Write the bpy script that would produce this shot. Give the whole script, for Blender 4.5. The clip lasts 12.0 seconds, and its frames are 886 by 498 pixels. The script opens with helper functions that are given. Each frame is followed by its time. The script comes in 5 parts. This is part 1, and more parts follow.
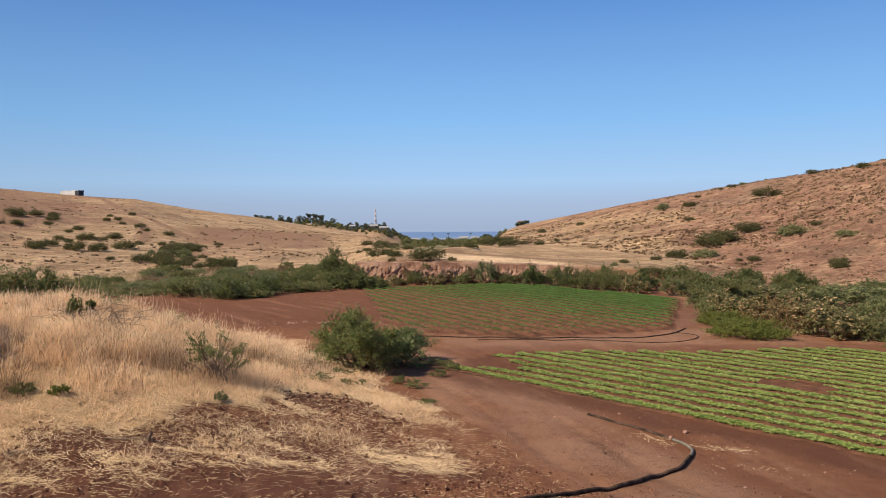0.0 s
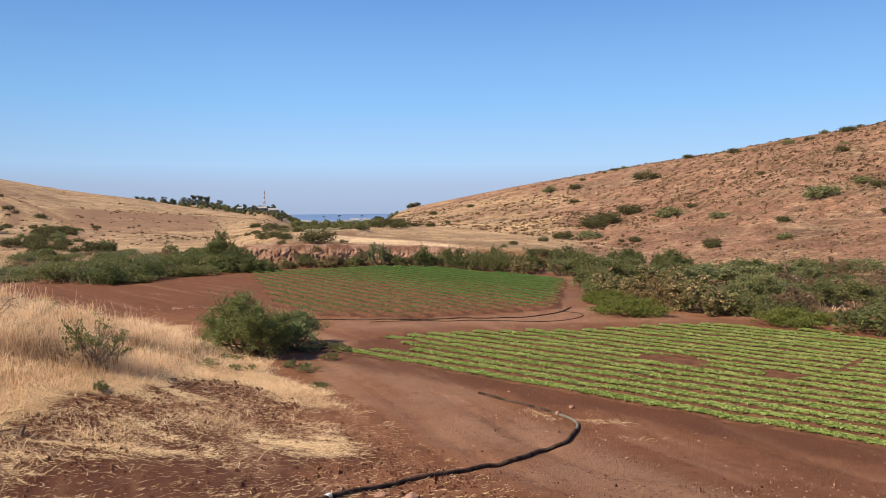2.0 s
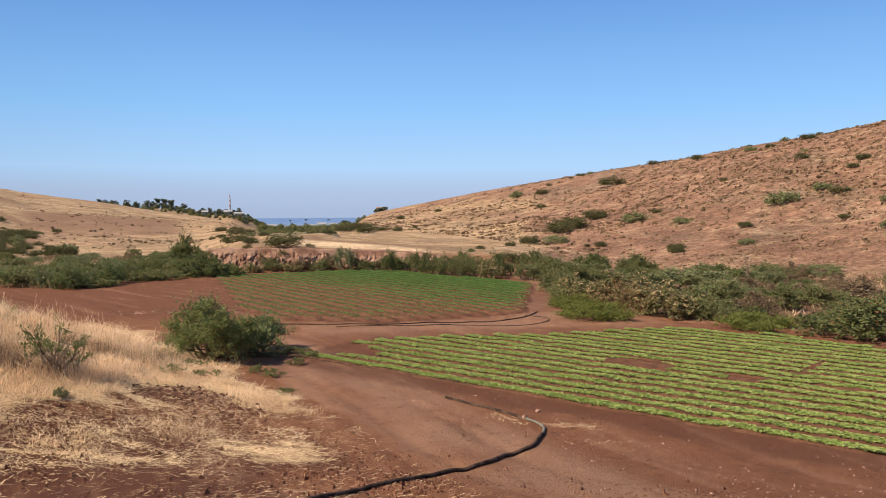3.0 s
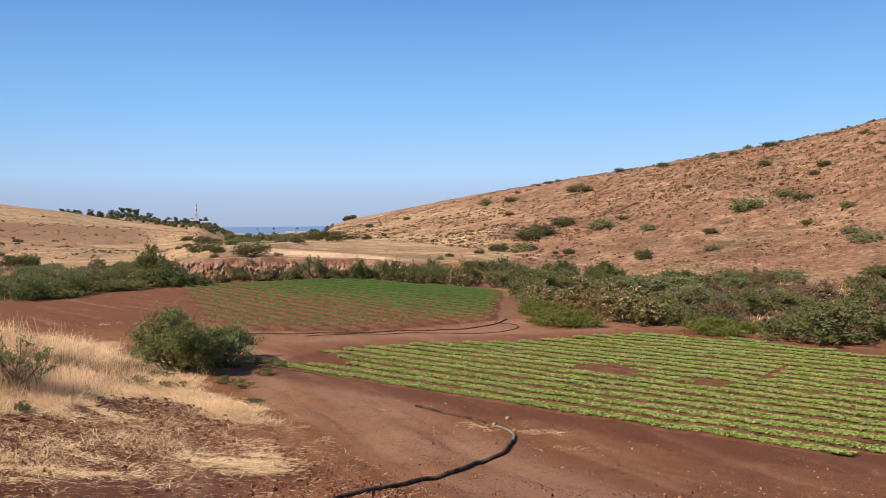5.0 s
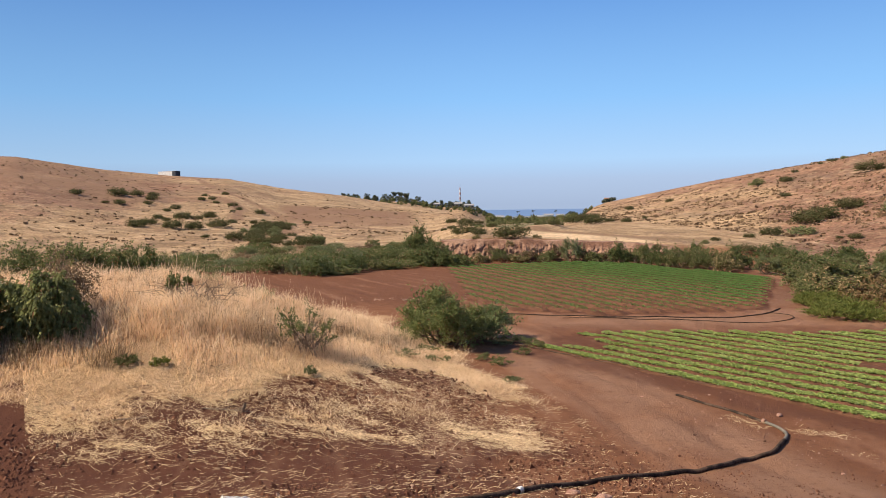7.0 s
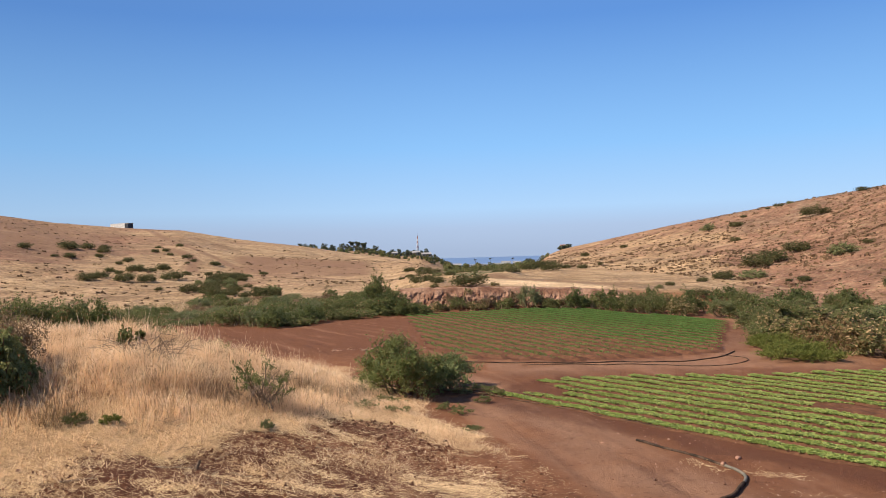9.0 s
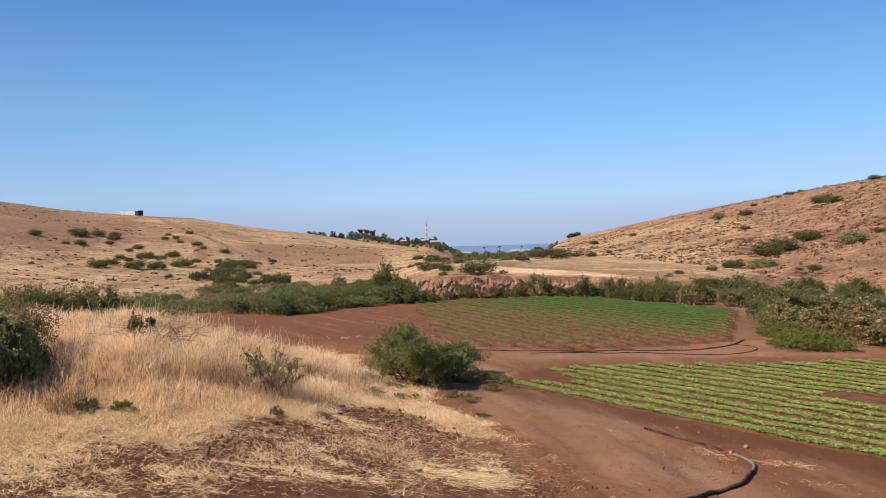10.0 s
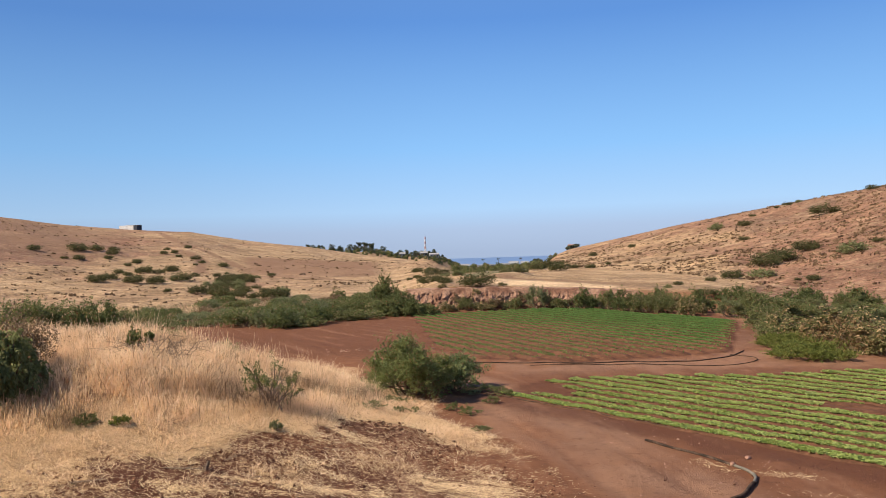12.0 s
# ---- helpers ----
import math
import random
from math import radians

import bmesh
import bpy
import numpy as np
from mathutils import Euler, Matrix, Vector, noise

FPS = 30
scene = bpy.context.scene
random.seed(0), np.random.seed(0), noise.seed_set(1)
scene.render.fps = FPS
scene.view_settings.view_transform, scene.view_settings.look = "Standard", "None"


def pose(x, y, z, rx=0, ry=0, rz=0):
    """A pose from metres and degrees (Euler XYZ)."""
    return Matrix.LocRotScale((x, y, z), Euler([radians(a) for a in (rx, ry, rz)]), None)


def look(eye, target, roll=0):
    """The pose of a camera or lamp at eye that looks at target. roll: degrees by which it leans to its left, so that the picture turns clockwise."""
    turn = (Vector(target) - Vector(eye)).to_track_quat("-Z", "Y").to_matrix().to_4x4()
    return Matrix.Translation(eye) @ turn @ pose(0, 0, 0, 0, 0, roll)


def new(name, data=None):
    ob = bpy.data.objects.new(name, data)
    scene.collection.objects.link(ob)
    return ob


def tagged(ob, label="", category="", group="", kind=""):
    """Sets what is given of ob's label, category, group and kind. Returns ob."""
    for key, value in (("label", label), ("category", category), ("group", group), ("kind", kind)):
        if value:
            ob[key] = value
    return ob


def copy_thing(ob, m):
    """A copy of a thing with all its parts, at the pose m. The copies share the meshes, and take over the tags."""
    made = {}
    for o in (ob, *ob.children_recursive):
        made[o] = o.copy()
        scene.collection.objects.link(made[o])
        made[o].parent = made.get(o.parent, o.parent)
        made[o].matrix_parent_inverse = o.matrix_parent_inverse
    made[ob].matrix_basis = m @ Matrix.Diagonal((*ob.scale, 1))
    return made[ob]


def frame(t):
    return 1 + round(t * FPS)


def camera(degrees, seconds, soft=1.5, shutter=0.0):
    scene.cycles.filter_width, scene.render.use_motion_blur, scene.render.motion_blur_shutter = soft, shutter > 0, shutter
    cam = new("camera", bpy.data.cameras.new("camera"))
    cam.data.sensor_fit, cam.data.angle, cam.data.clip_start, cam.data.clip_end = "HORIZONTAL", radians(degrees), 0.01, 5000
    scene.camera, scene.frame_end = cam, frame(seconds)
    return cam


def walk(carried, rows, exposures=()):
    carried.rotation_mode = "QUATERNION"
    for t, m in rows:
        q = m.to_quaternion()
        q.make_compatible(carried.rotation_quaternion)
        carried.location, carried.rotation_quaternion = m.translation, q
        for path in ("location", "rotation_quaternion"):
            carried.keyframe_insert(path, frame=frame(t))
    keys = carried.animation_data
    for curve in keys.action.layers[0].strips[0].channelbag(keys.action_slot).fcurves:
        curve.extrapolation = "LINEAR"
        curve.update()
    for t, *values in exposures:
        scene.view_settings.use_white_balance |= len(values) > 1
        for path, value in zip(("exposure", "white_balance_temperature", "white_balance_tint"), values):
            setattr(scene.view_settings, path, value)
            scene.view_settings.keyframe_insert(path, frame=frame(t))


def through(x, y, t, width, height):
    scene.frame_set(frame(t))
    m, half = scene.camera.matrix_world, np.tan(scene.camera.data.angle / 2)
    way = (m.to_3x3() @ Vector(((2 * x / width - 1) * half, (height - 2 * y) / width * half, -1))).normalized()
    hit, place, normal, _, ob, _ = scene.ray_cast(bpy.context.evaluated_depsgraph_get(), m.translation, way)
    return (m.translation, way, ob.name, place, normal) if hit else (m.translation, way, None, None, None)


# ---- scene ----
# ---- the camera: it turns on the spot, held by hand on a low rise above the fields ----
cam = camera(58.1, 12.0, soft=0.9)
EYE = 5.0
# seconds, pitch, roll, yaw in degrees
ROWS = [
    (0.0, -1.600, 0.500, -0.014),
    (0.5, -2.585, 1.224, -5.669),
    (1.0, -2.603, 1.406, -7.548),
    (1.5, -2.523, 0.799, -8.098),
    (2.0, -2.950, 0.490, -7.794),
    (2.5, -2.967, 0.488, -7.903),
    (3.0, -2.646, 0.261, -10.134),
    (3.2, -2.568, 0.166, -12.329),
    (4.8, -2.140, 0.585, -13.135),
    (5.0, -2.089, 0.531, -12.364),
    (5.5, -2.233, 0.273, -10.323),
    (6.0, -3.281, 0.158, -5.254),
    (6.5, -4.103, 0.893, 3.358),
    (6.7, -3.909, 0.875, 5.934),
    (8.3, 0.907, 0.499, 6.161),
    (8.5, 0.835, 0.809, 5.239),
    (9.0, 0.292, 1.569, 2.999),
    (9.5, -0.250, 1.890, 2.812),
    (10.0, -0.552, 1.438, 3.632),
    (10.5, -0.533, 0.930, 3.725),
    (11.0, 0.147, 0.874, 3.646),
    (11.5, 0.338, 1.199, 3.487),
    (12.0, 0.340, 1.806, 3.550),
]
walk(cam, [(t, pose(0, 0, EYE, 90 + pitch, roll, yaw)) for t, pitch, roll, yaw in ROWS],
     exposures=((0.0, 0.58), (0.5, 0.66), (1.5, 0.70), (3.0, 0.73), (12.0, 0.73)))

# ---- light ----
SUN_EL, SUN_AZ = 43.0, 103.0      # height, and degrees to the left of straight ahead
world = bpy.data.worlds.new("sky")
scene.world = world
world.use_nodes = True
wn, wl = world.node_tree.nodes, world.node_tree.links
wn.clear()
sky = wn.new("ShaderNodeTexSky")
sky.sky_type = 'NISHITA'
sky.sun_disc = False
sky.sun_elevation, sky.sun_rotation = radians(SUN_EL), radians(-SUN_AZ)
sky.altitude, sky.air_density, sky.dust_density, sky.ozone_density = 0, 1.0, 0.4, 3.0
bg = wn.new("ShaderNodeBackground")
bg.inputs["Strength"].default_value = 0.0965
wo = wn.new("ShaderNodeOutputWorld")
# marine haze: the air near the horizon is greyer, and bluer higher up
at = wn.new("ShaderNodeTexCoord")
sep = wn.new("ShaderNodeSeparateXYZ")
wl.new(at.outputs["Generated"], sep.inputs[0])
haze = wn.new("ShaderNodeValToRGB")
wl.new(sep.outputs["Z"], haze.inputs[0])
stops = ((0.0, (0.275, 0.360, 0.53)), (0.03, (0.305, 0.405, 0.60)), (0.055, (0.315, 0.49, 0.735)), (0.13, (0.20, 0.42, 0.74)), (0.28, (0.083, 0.225, 0.555)), (0.5, (0.11, 0.19, 0.40)), (1.0, (0.12, 0.185, 0.36)))
while len(haze.color_ramp.elements) < len(stops):
    haze.color_ramp.elements.new(0.5)
for e, (p, c) in zip(haze.color_ramp.elements, stops):
    e.position, e.color = p, (*[v / 0.12 for v in c], 1)
blend = wn.new("ShaderNodeMix")
blend.data_type = 'RGBA'
blend.inputs[0].default_value = 0.9
wl.new(sky.outputs[0], blend.inputs[6])
wl.new(haze.outputs[0], blend.inputs[7])
# the sky deepens towards the side at a right angle to the sun
fall = wn.new("ShaderNodeMapRange")
fall.interpolation_type = 'SMOOTHSTEP'
wl.new(sep.outputs["X"], fall.inputs[0])
for k, q in enumerate((-0.62, 0.02, 0.83, 1.0)):
    fall.inputs[k + 1].default_value = q
deep = wn.new("ShaderNodeMix")
deep.data_type, deep.blend_type = 'RGBA', 'MULTIPLY'
deep.inputs[0].default_value = 1.0
wl.new(blend.outputs[2], deep.inputs[6])
wl.new(fall.outputs[0], deep.inputs[7])
wl.new(deep.outputs[2], bg.inputs["Color"])
wl.new(bg.outputs[0], wo.inputs["Surface"])
sun_data = bpy.data.lights.new("sun", 'SUN')
sun_data.energy, sun_data.angle, sun_data.color = 5.0, radians(0.53), (1.0, 0.865, 0.705)
sun = new("sun", sun_data)
se, sa = radians(SUN_EL), radians(SUN_AZ)
SUN_WAY = Vector((-math.sin(sa) * math.cos(se), math.cos(sa) * math.cos(se), math.sin(se)))
sun.matrix_world = look(SUN_WAY * 60, (0, 0, 0))


# ---- terrain as a function of the plan ----
# <ground>
def ease(a, b, x):
    t = np.clip((x - a) / (b - a), 0, 1)
    return t * t * (3 - 2 * t)


def ripple(x, y, size, seed=0.0):
    """Smooth waves at one scale, -1 to 1."""
    a, b = x / size, y / size
    return (np.sin(a * 1.7 + 1.3 * np.sin(b * 1.1 + seed) + seed) + np.sin(b * 1.9 + 1.7 * np.sin(a * 0.8 - seed) + 2.1 * seed)
            + np.sin((a + b) * 1.3 + 1.1 * np.sin((a - b) * 1.2 + seed))) / 3


def fbm(x, y, size, seed=0, octaves=4):
    """Broken, uneven noise over the plan, about -1 to 1."""
    total, amp, norm = 0.0, 1.0, 0.0
    for k in range(octaves):
        a, b = np.asarray(x) * 2.0 ** k / size + 17.3 * seed, np.asarray(y) * 2.0 ** k / size - 9.1 * seed
        i, j = np.floor(a), np.floor(b)
        u, v = a - i, b - j
        u, v = u * u * (3 - 2 * u), v * v * (3 - 2 * v)

        def at_node(p, q):
            h = np.sin(p * 127.1 + q * 311.7 + seed * 74.7 + k * 13.3) * 43758.5453
            return h - np.floor(h)
        top = at_node(i, j) * (1 - u) + at_node(i + 1, j) * u
        low = at_node(i, j + 1) * (1 - u) + at_node(i + 1, j + 1) * u
        total, norm, amp = total + amp * (top * (1 - v) + low * v), norm + amp, amp * 0.6
    return (total / norm - 0.5) * 3.2


# skyline of the valley's two flanks: degrees to the left, height angle of the crest, distance of crest and foot
FLANK = np.array([
    (-180, 5.0, 220, 90), (-90, 8.0, 130, 45), (-60, 7.4, 140, 45), (-41, 6.0, 160, 52), (-36, 5.0, 175, 55), (-31, 4.3, 190, 60),
    (-27, 3.57, 210, 66), (-20, 2.62, 250, 84), (-16.4, 2.05, 270, 96), (-12.6, 1.41, 300, 115), (-8.7, 0.66, 330, 140), (-5.5, 0.05, 360, 160),
    (-4.6, -0.3, 350, 150), (-3.9, -0.85, 330, 120), (-3.4, -1.22, 250, 100), (-2.4, -1.5, 150, 92), (-1.3, -1.85, 110, 88), (0.2, -2.02, 105, 85), (2.0, -2.25, 105, 85), (2.45, -2.02, 130, 92), (2.8, -1.75, 170, 96),
    (3.6, -1.2, 250, 110), (4.7, -0.72, 320, 130), (6.4, -0.27, 400, 140),
    (9.6, 0.17, 420, 130), (13.1, 0.78, 410, 118), (17.8, 1.37, 395, 108), (21, 2.0, 385, 100), (24.8, 2.25, 380, 95),
    (29, 2.65, 360, 90), (34, 3.4, 330, 85), (60, 4.0, 300, 75), (180, 5.0, 220, 90)])


def road_edge(y):
    """x at which the dry grass ends and the dirt track begins."""
    return 3.6 - 0.03 * y - 0.0065 * y * y


def ground(x, y):
    x, y = np.asarray(x, float), np.asarray(y, float)
    r = np.hypot(x, y)
    az = np.degrees(np.arctan2(-x, y))
    near = 3.75 * (1 - ease(-4, 18, np.hypot(x, np.maximum(y, 0)))) + 0.03 * np.maximum(-y, 0)
    s = road_edge(y) - x
    mound = 2.6 * ease(-1.0, 12.0, s) * ease(6, 21, y) * (1 - ease(24, 35, y - 0.1 * np.minimum(s, 8)))
    low = np.sqrt(near ** 2 + mound ** 2)
    tail = ease(8, 3, az) * ease(-20, -14, az)
    shelf = np.interp(az, (-14, -9, 0), (1.2, 1.45, 2.0)) * ease(70, 72.0, r + 1.2 * ripple(x, y, 7, 2.0)) * tail
    el, rc, rb = (np.interp(az, FLANK[:, 0], FLANK[:, k]) for k in (1, 2, 3))
    zc = EYE + rc * np.tan(np.radians(el))
    t = np.clip((r - rb) / (rc - rb), 0, 1)
    base = shelf + low
    hill = base + (zc - base) * (0.45 * t + 0.55 * t * t * (3 - 2 * t))
    far = np.maximum(r - rc, 0)
    notch = ease(9, 3, az) * ease(-9, -3, az)
    hill = hill - far * (0.02 + 0.10 * (1 - notch)) * np.minimum(1, far / 60)
    # the far wooded ridge on the left of the gap
    ridge_el = np.interp(az, (0.5, 1.6, 2.2, 3.3, 4.2, 4.8, 6.4, 7.5, 9, 11, 14, 20), (-3, -1.9, -1.1, -0.55, -0.2, -0.1, -0.12, 0.05, 0.3, 0.4, 0.6, 0.6))
    ridge = (EYE + 1000 * np.tan(np.radians(ridge_el))) - 0.0006 * (r - 1000) ** 2 * (r < 1000) - 0.0003 * (r - 1000) ** 2 * (r > 1000)
    hill = np.where((r > 560) & (az > 0.4) & (az < 22), np.maximum(hill, ridge), hill)
    floor_far = np.where(np.abs(az) < 60, -34.0, -10.0)
    hill = np.maximum(hill, floor_far)
    rough = 0.035 * ripple(x, y, 0.7, 1.0) * (1 - ease(30, 60, r)) + 0.06 * ripple(x, y, 2.3, 3.0) * ease(4, 12, s) * (1 - ease(60, 90, r))
    rough = rough + (0.5 * ripple(x, y, 14, 0.4) + 1.0 * ripple(x, y, 37, 1.4)) * np.clip(4 * t * (1 - t), 0, 1)
    rough = rough + (0.06 * ripple(x, y, 2.1, 0.9) + 0.16 * ripple(x, y, 5.3, 2.4) + 0.10 * fbm(x, y, 3.0, 61, 3)) * ease(0.02, 0.1, t) * ease(1.0, 0.9, t)
    # two wheel ruts along the track
    u = x - road_edge(y)
    rut = np.exp(-((u - 1.1) / 0.22) ** 2) + np.exp(-((u - 2.7) / 0.22) ** 2)
    rough = rough - 0.05 * rut * ease(7, 10, y) * (1 - ease(24, 30, y))
    return hill + rough
# </ground>


def gz(x, y):
    return float(ground(x, y))


# ---- materials ----
def rgb(r, g, b):
    """A base colour from values of 0 to 255 as a screen shows them."""
    return tuple(((c / 255 / 12.92) if c <= 10 else ((c / 255 + 0.055) / 1.055) ** 2.4) for c in (r, g, b)) + (1.0,)


class Nodes:
    def __init__(self, name, rough=0.9, spec=0.2):
        self.mat = bpy.data.materials.new(name)
        self.mat.use_nodes = True
        self.n, self.l = self.mat.node_tree.nodes, self.mat.node_tree.links
        self.bsdf = self.n["Principled BSDF"]
        self.bsdf.inputs["Roughness"].default_value = rough
        self.bsdf.inputs["Specular IOR Level"].default_value = spec
        self.geo = self.n.new("ShaderNodeNewGeometry")

    def noise(self, scale, detail=4.0, rough=0.6, coord=None):
        nd = self.n.new("ShaderNodeTexNoise")
        nd.inputs["Scale"].default_value, nd.inputs["Detail"].default_value = scale, detail
        nd.inputs["Roughness"].default_value = rough
        self.l.new(coord or self.geo.outputs["Position"], nd.inputs["Vector"])
        return nd.outputs["Fac"]

    def attr(self, name):
        nd = self.n.new("ShaderNodeAttribute")
        nd.attribute_name = name
        return nd

    def math(self, op, a, b=None, clamp=False):
        nd = self.n.new("ShaderNodeMath")
        nd.operation, nd.use_clamp = op, clamp
        for k, v in enumerate((a, b)):
            if v is None:
                continue
            if isinstance(v, (int, float)):
                nd.inputs[k].default_value = v
            else:
                self.l.new(v, nd.inputs[k])
        return nd.outputs[0]

    def span(self, v, a, b, lo=0.0, hi=1.0):
        nd = self.n.new("ShaderNodeMapRange")
        nd.interpolation_type = 'SMOOTHSTEP'
        self.l.new(v, nd.inputs[0])
        for k, q in enumerate((a, b, lo, hi)):
            nd.inputs[k + 1].default_value = q
        return nd.outputs[0]

    def mix(self, fac, a, b, mode='MIX'):
        nd = self.n.new("ShaderNodeMix")
        nd.data_type, nd.blend_type = 'RGBA', mode
        for sock, v in ((nd.inputs[0], fac), (nd.inputs[6], a), (nd.inputs[7], b)):
            if isinstance(v, (int, float, tuple)):
                sock.default_value = v
            else:
                self.l.new(v, sock)
        return nd.outputs[2]

    def bump(self, height, strength=0.4, distance=0.05):
        nd = self.n.new("ShaderNodeBump")
        nd.inputs["Strength"].default_value, nd.inputs["Distance"].default_value = strength, distance
        self.l.new(height, nd.inputs["Height"])
        self.l.new(nd.outputs[0], self.bsdf.inputs["Normal"])

    def done(self, colour):
        self.l.new(colour, self.bsdf.inputs["Base Color"])
        return self.mat


def plain(name, a, b, scale=8.0, rough=0.8, spec=0.25, metal=0.0, bump=0.15):
    """Two close colours over a noise, at two scales."""
    m = Nodes(name, rough, spec)
    m.bsdf.inputs["Metallic"].default_value = metal
    n1, n2 = m.noise(scale), m.noise(scale * 9, 3.0)
    c = m.mix(m.span(n1, 0.35, 0.65), a, b)
    c = m.mix(m.span(n2, 0.3, 0.75), c, m.mix(0.5, c, (0, 0, 0, 1)))
    if bump:
        m.bump(n2, bump, 0.02)
    return m.done(c)


def leafy(name, a, b, dead, dead_share=0.04, rough=0.75, through=0.42, drift=None):
    """Leaves that differ one from another, a few of them withered."""
    m = Nodes(name, rough, 0.12)
    rnd = m.geo.outputs["Random Per Island"]
    c = m.mix(rnd, a, b)
    if through > 0.2 and not drift:
        own = m.n.new("ShaderNodeObjectInfo").outputs["Random"]
        c = m.mix(m.span(own, 0.0, 1.0, 0.0, 0.3), c, m.mix(0.2, b, dead))
    c = m.mix(m.span(m.noise(1.1, 2.0), 0.35, 0.7), c, m.mix(0.55, c, a))
    if drift:
        c = m.mix(m.span(m.noise(0.8, 4.0), 0.48, 0.68, 0.0, 0.75), c, drift)
    c = m.mix(m.math('LESS_THAN', m.math('FRACT', m.math('MULTIPLY', rnd, 37.7)), dead_share), c, dead)
    tr = m.n.new("ShaderNodeBsdfTranslucent")
    m.l.new(c, tr.inputs["Color"])
    mx = m.n.new("ShaderNodeMixShader")
    mx.inputs[0].default_value = through
    m.l.new(m.bsdf.outputs[0], mx.inputs[1])
    m.l.new(tr.outputs[0], mx.inputs[2])
    m.l.new(mx.outputs[0], m.n["Material Output"].inputs["Surface"])
    return m.done(c)


SOIL_A, SOIL_B = (0.176, 0.075, 0.037, 1), (0.238, 0.108, 0.054, 1)
SOIL_DARK = (0.088, 0.034, 0.020, 1)
STRAW_A, STRAW_B = (0.54, 0.345, 0.175, 1), (0.78, 0.545, 0.305, 1)
HILL_TAN, HILL_TAN2, HILL_RED = (0.35, 0.222, 0.118, 1), (0.435, 0.298, 0.168, 1), (0.228, 0.116, 0.073, 1)

g = Nodes("ground_soil_and_dry_grass", 0.95, 0.1)
zone = g.attr("zone")
split = g.n.new("ShaderNodeSeparateColor")
g.l.new(zone.outputs["Color"], split.inputs[0])
Z_STRAW, Z_HILL, Z_PALE = split.outputs[0], split.outputs[1], split.outputs[2]
tone = g.n.new("ShaderNodeSeparateColor")
tone_at = g.attr("tone")
g.l.new(tone_at.outputs["Color"], tone.inputs[0])
T_RED, T_SCRUB, Z_DARK = tone.outputs[0], tone.outputs[1], tone.outputs[2]
n_big, n_mid, n_fine, n_grit = g.noise(0.25), g.noise(1.6, 5.0), g.noise(9.0, 5.0), g.noise(60.0, 3.0)
soil = g.mix(g.span(n_mid, 0.3, 0.7), SOIL_A, SOIL_B)
soil = g.mix(g.math('MULTIPLY', Z_PALE, g.span(n_big, 0.25, 0.6)), soil, (0.262, 0.142, 0.086, 1))
soil = g.mix(g.math('MULTIPLY', Z_DARK, g.span(n_mid, 0.2, 0.6, 0.55, 1.0)), soil, SOIL_DARK)
soil = g.mix(g.span(n_grit, 0.58, 0.70, 0.0, 0.6), soil, SOIL_DARK)
soil = g.mix(g.span(g.noise(4.0, 6.0, 0.75), 0.52, 0.70, 0.0, 0.55), soil, SOIL_DARK)
soil = g.mix(g.span(n_fine, 0.62, 0.75, 0.0, 0.35), soil, (0.33, 0.20, 0.13, 1))
drag = zone.outputs["Alpha"]
soil = g.mix(g.span(drag, 0.55, 0.85, 0.0, 0.45), soil, SOIL_DARK)
soil = g.mix(g.span(drag, 0.48, 0.15, 0.0, 0.5), soil, (0.32, 0.175, 0.105, 1))
straw = g.mix(g.span(g.noise(1.4, 5.0, 0.7), 0.3, 0.7), STRAW_A, STRAW_B)
straw_at = g.span(g.math('ADD', Z_STRAW, g.math('MULTIPLY', g.math('SUBTRACT', n_fine, 0.5), 0.9)), 0.45, 0.75)
near_c = g.mix(g.math('MULTIPLY', straw_at, g.span(g.noise(7.0, 6.0, 0.8), 0.38, 0.6, 0.25, 0.75)), soil, straw)
h2, h3 = g.noise(0.16, 5.0), g.noise(0.9, 4.0)
stretch = g.n.new("ShaderNodeMapping")
stretch.inputs["Scale"].default_value = (0.02, 0.02, 0.42)
g.l.new(g.geo.outputs["Position"], stretch.inputs["Vector"])
h_band = g.noise(1.0, 4.0, 0.6, stretch.outputs[0])
rill = g.n.new("ShaderNodeMapping")
rill.inputs["Scale"].default_value = (0.34, 0.05, 0.85)
g.l.new(g.geo.outputs["Position"], rill.inputs["Vector"])
h_rill = g.noise(1.0, 6.0, 0.72, rill.outputs[0])
h5 = g.noise(2.8, 4.0, 0.7)
hill_c = g.mix(g.span(h2, 0.3, 0.7), HILL_TAN, HILL_TAN2)
grain = g.math('ADD', g.math('MULTIPLY', g.math('SUBTRACT', h3, 0.5), 0.9), g.math('MULTIPLY', g.math('SUBTRACT', h2, 0.5), 0.9))
red_at = g.math('ADD', T_RED, g.math('ADD', grain, g.math('MULTIPLY', g.math('SUBTRACT', h_band, 0.5), 1.0)))
hill_c = g.mix(g.span(red_at, 0.1, 0.9, 0.0, 0.95), hill_c, HILL_RED)
hill_c = g.mix(g.math('MULTIPLY', T_SCRUB, g.span(h5, 0.40, 0.58, 0.1, 0.85)), hill_c, (0.155, 0.115, 0.075, 1))
hill_c = g.mix(g.span(h5, 0.53, 0.64, 0.0, 0.55), hill_c, (0.15, 0.085, 0.048, 1))
hill_c = g.mix(g.span(g.noise(0.42, 6.0, 0.8), 0.52, 0.66, 0.0, 0.5), hill_c, (0.20, 0.125, 0.072, 1))
hill_c = g.mix(g.span(g.noise(0.33, 6.0, 0.8), 0.50, 0.64, 0.0, 0.4), hill_c, (0.48, 0.34, 0.20, 1))
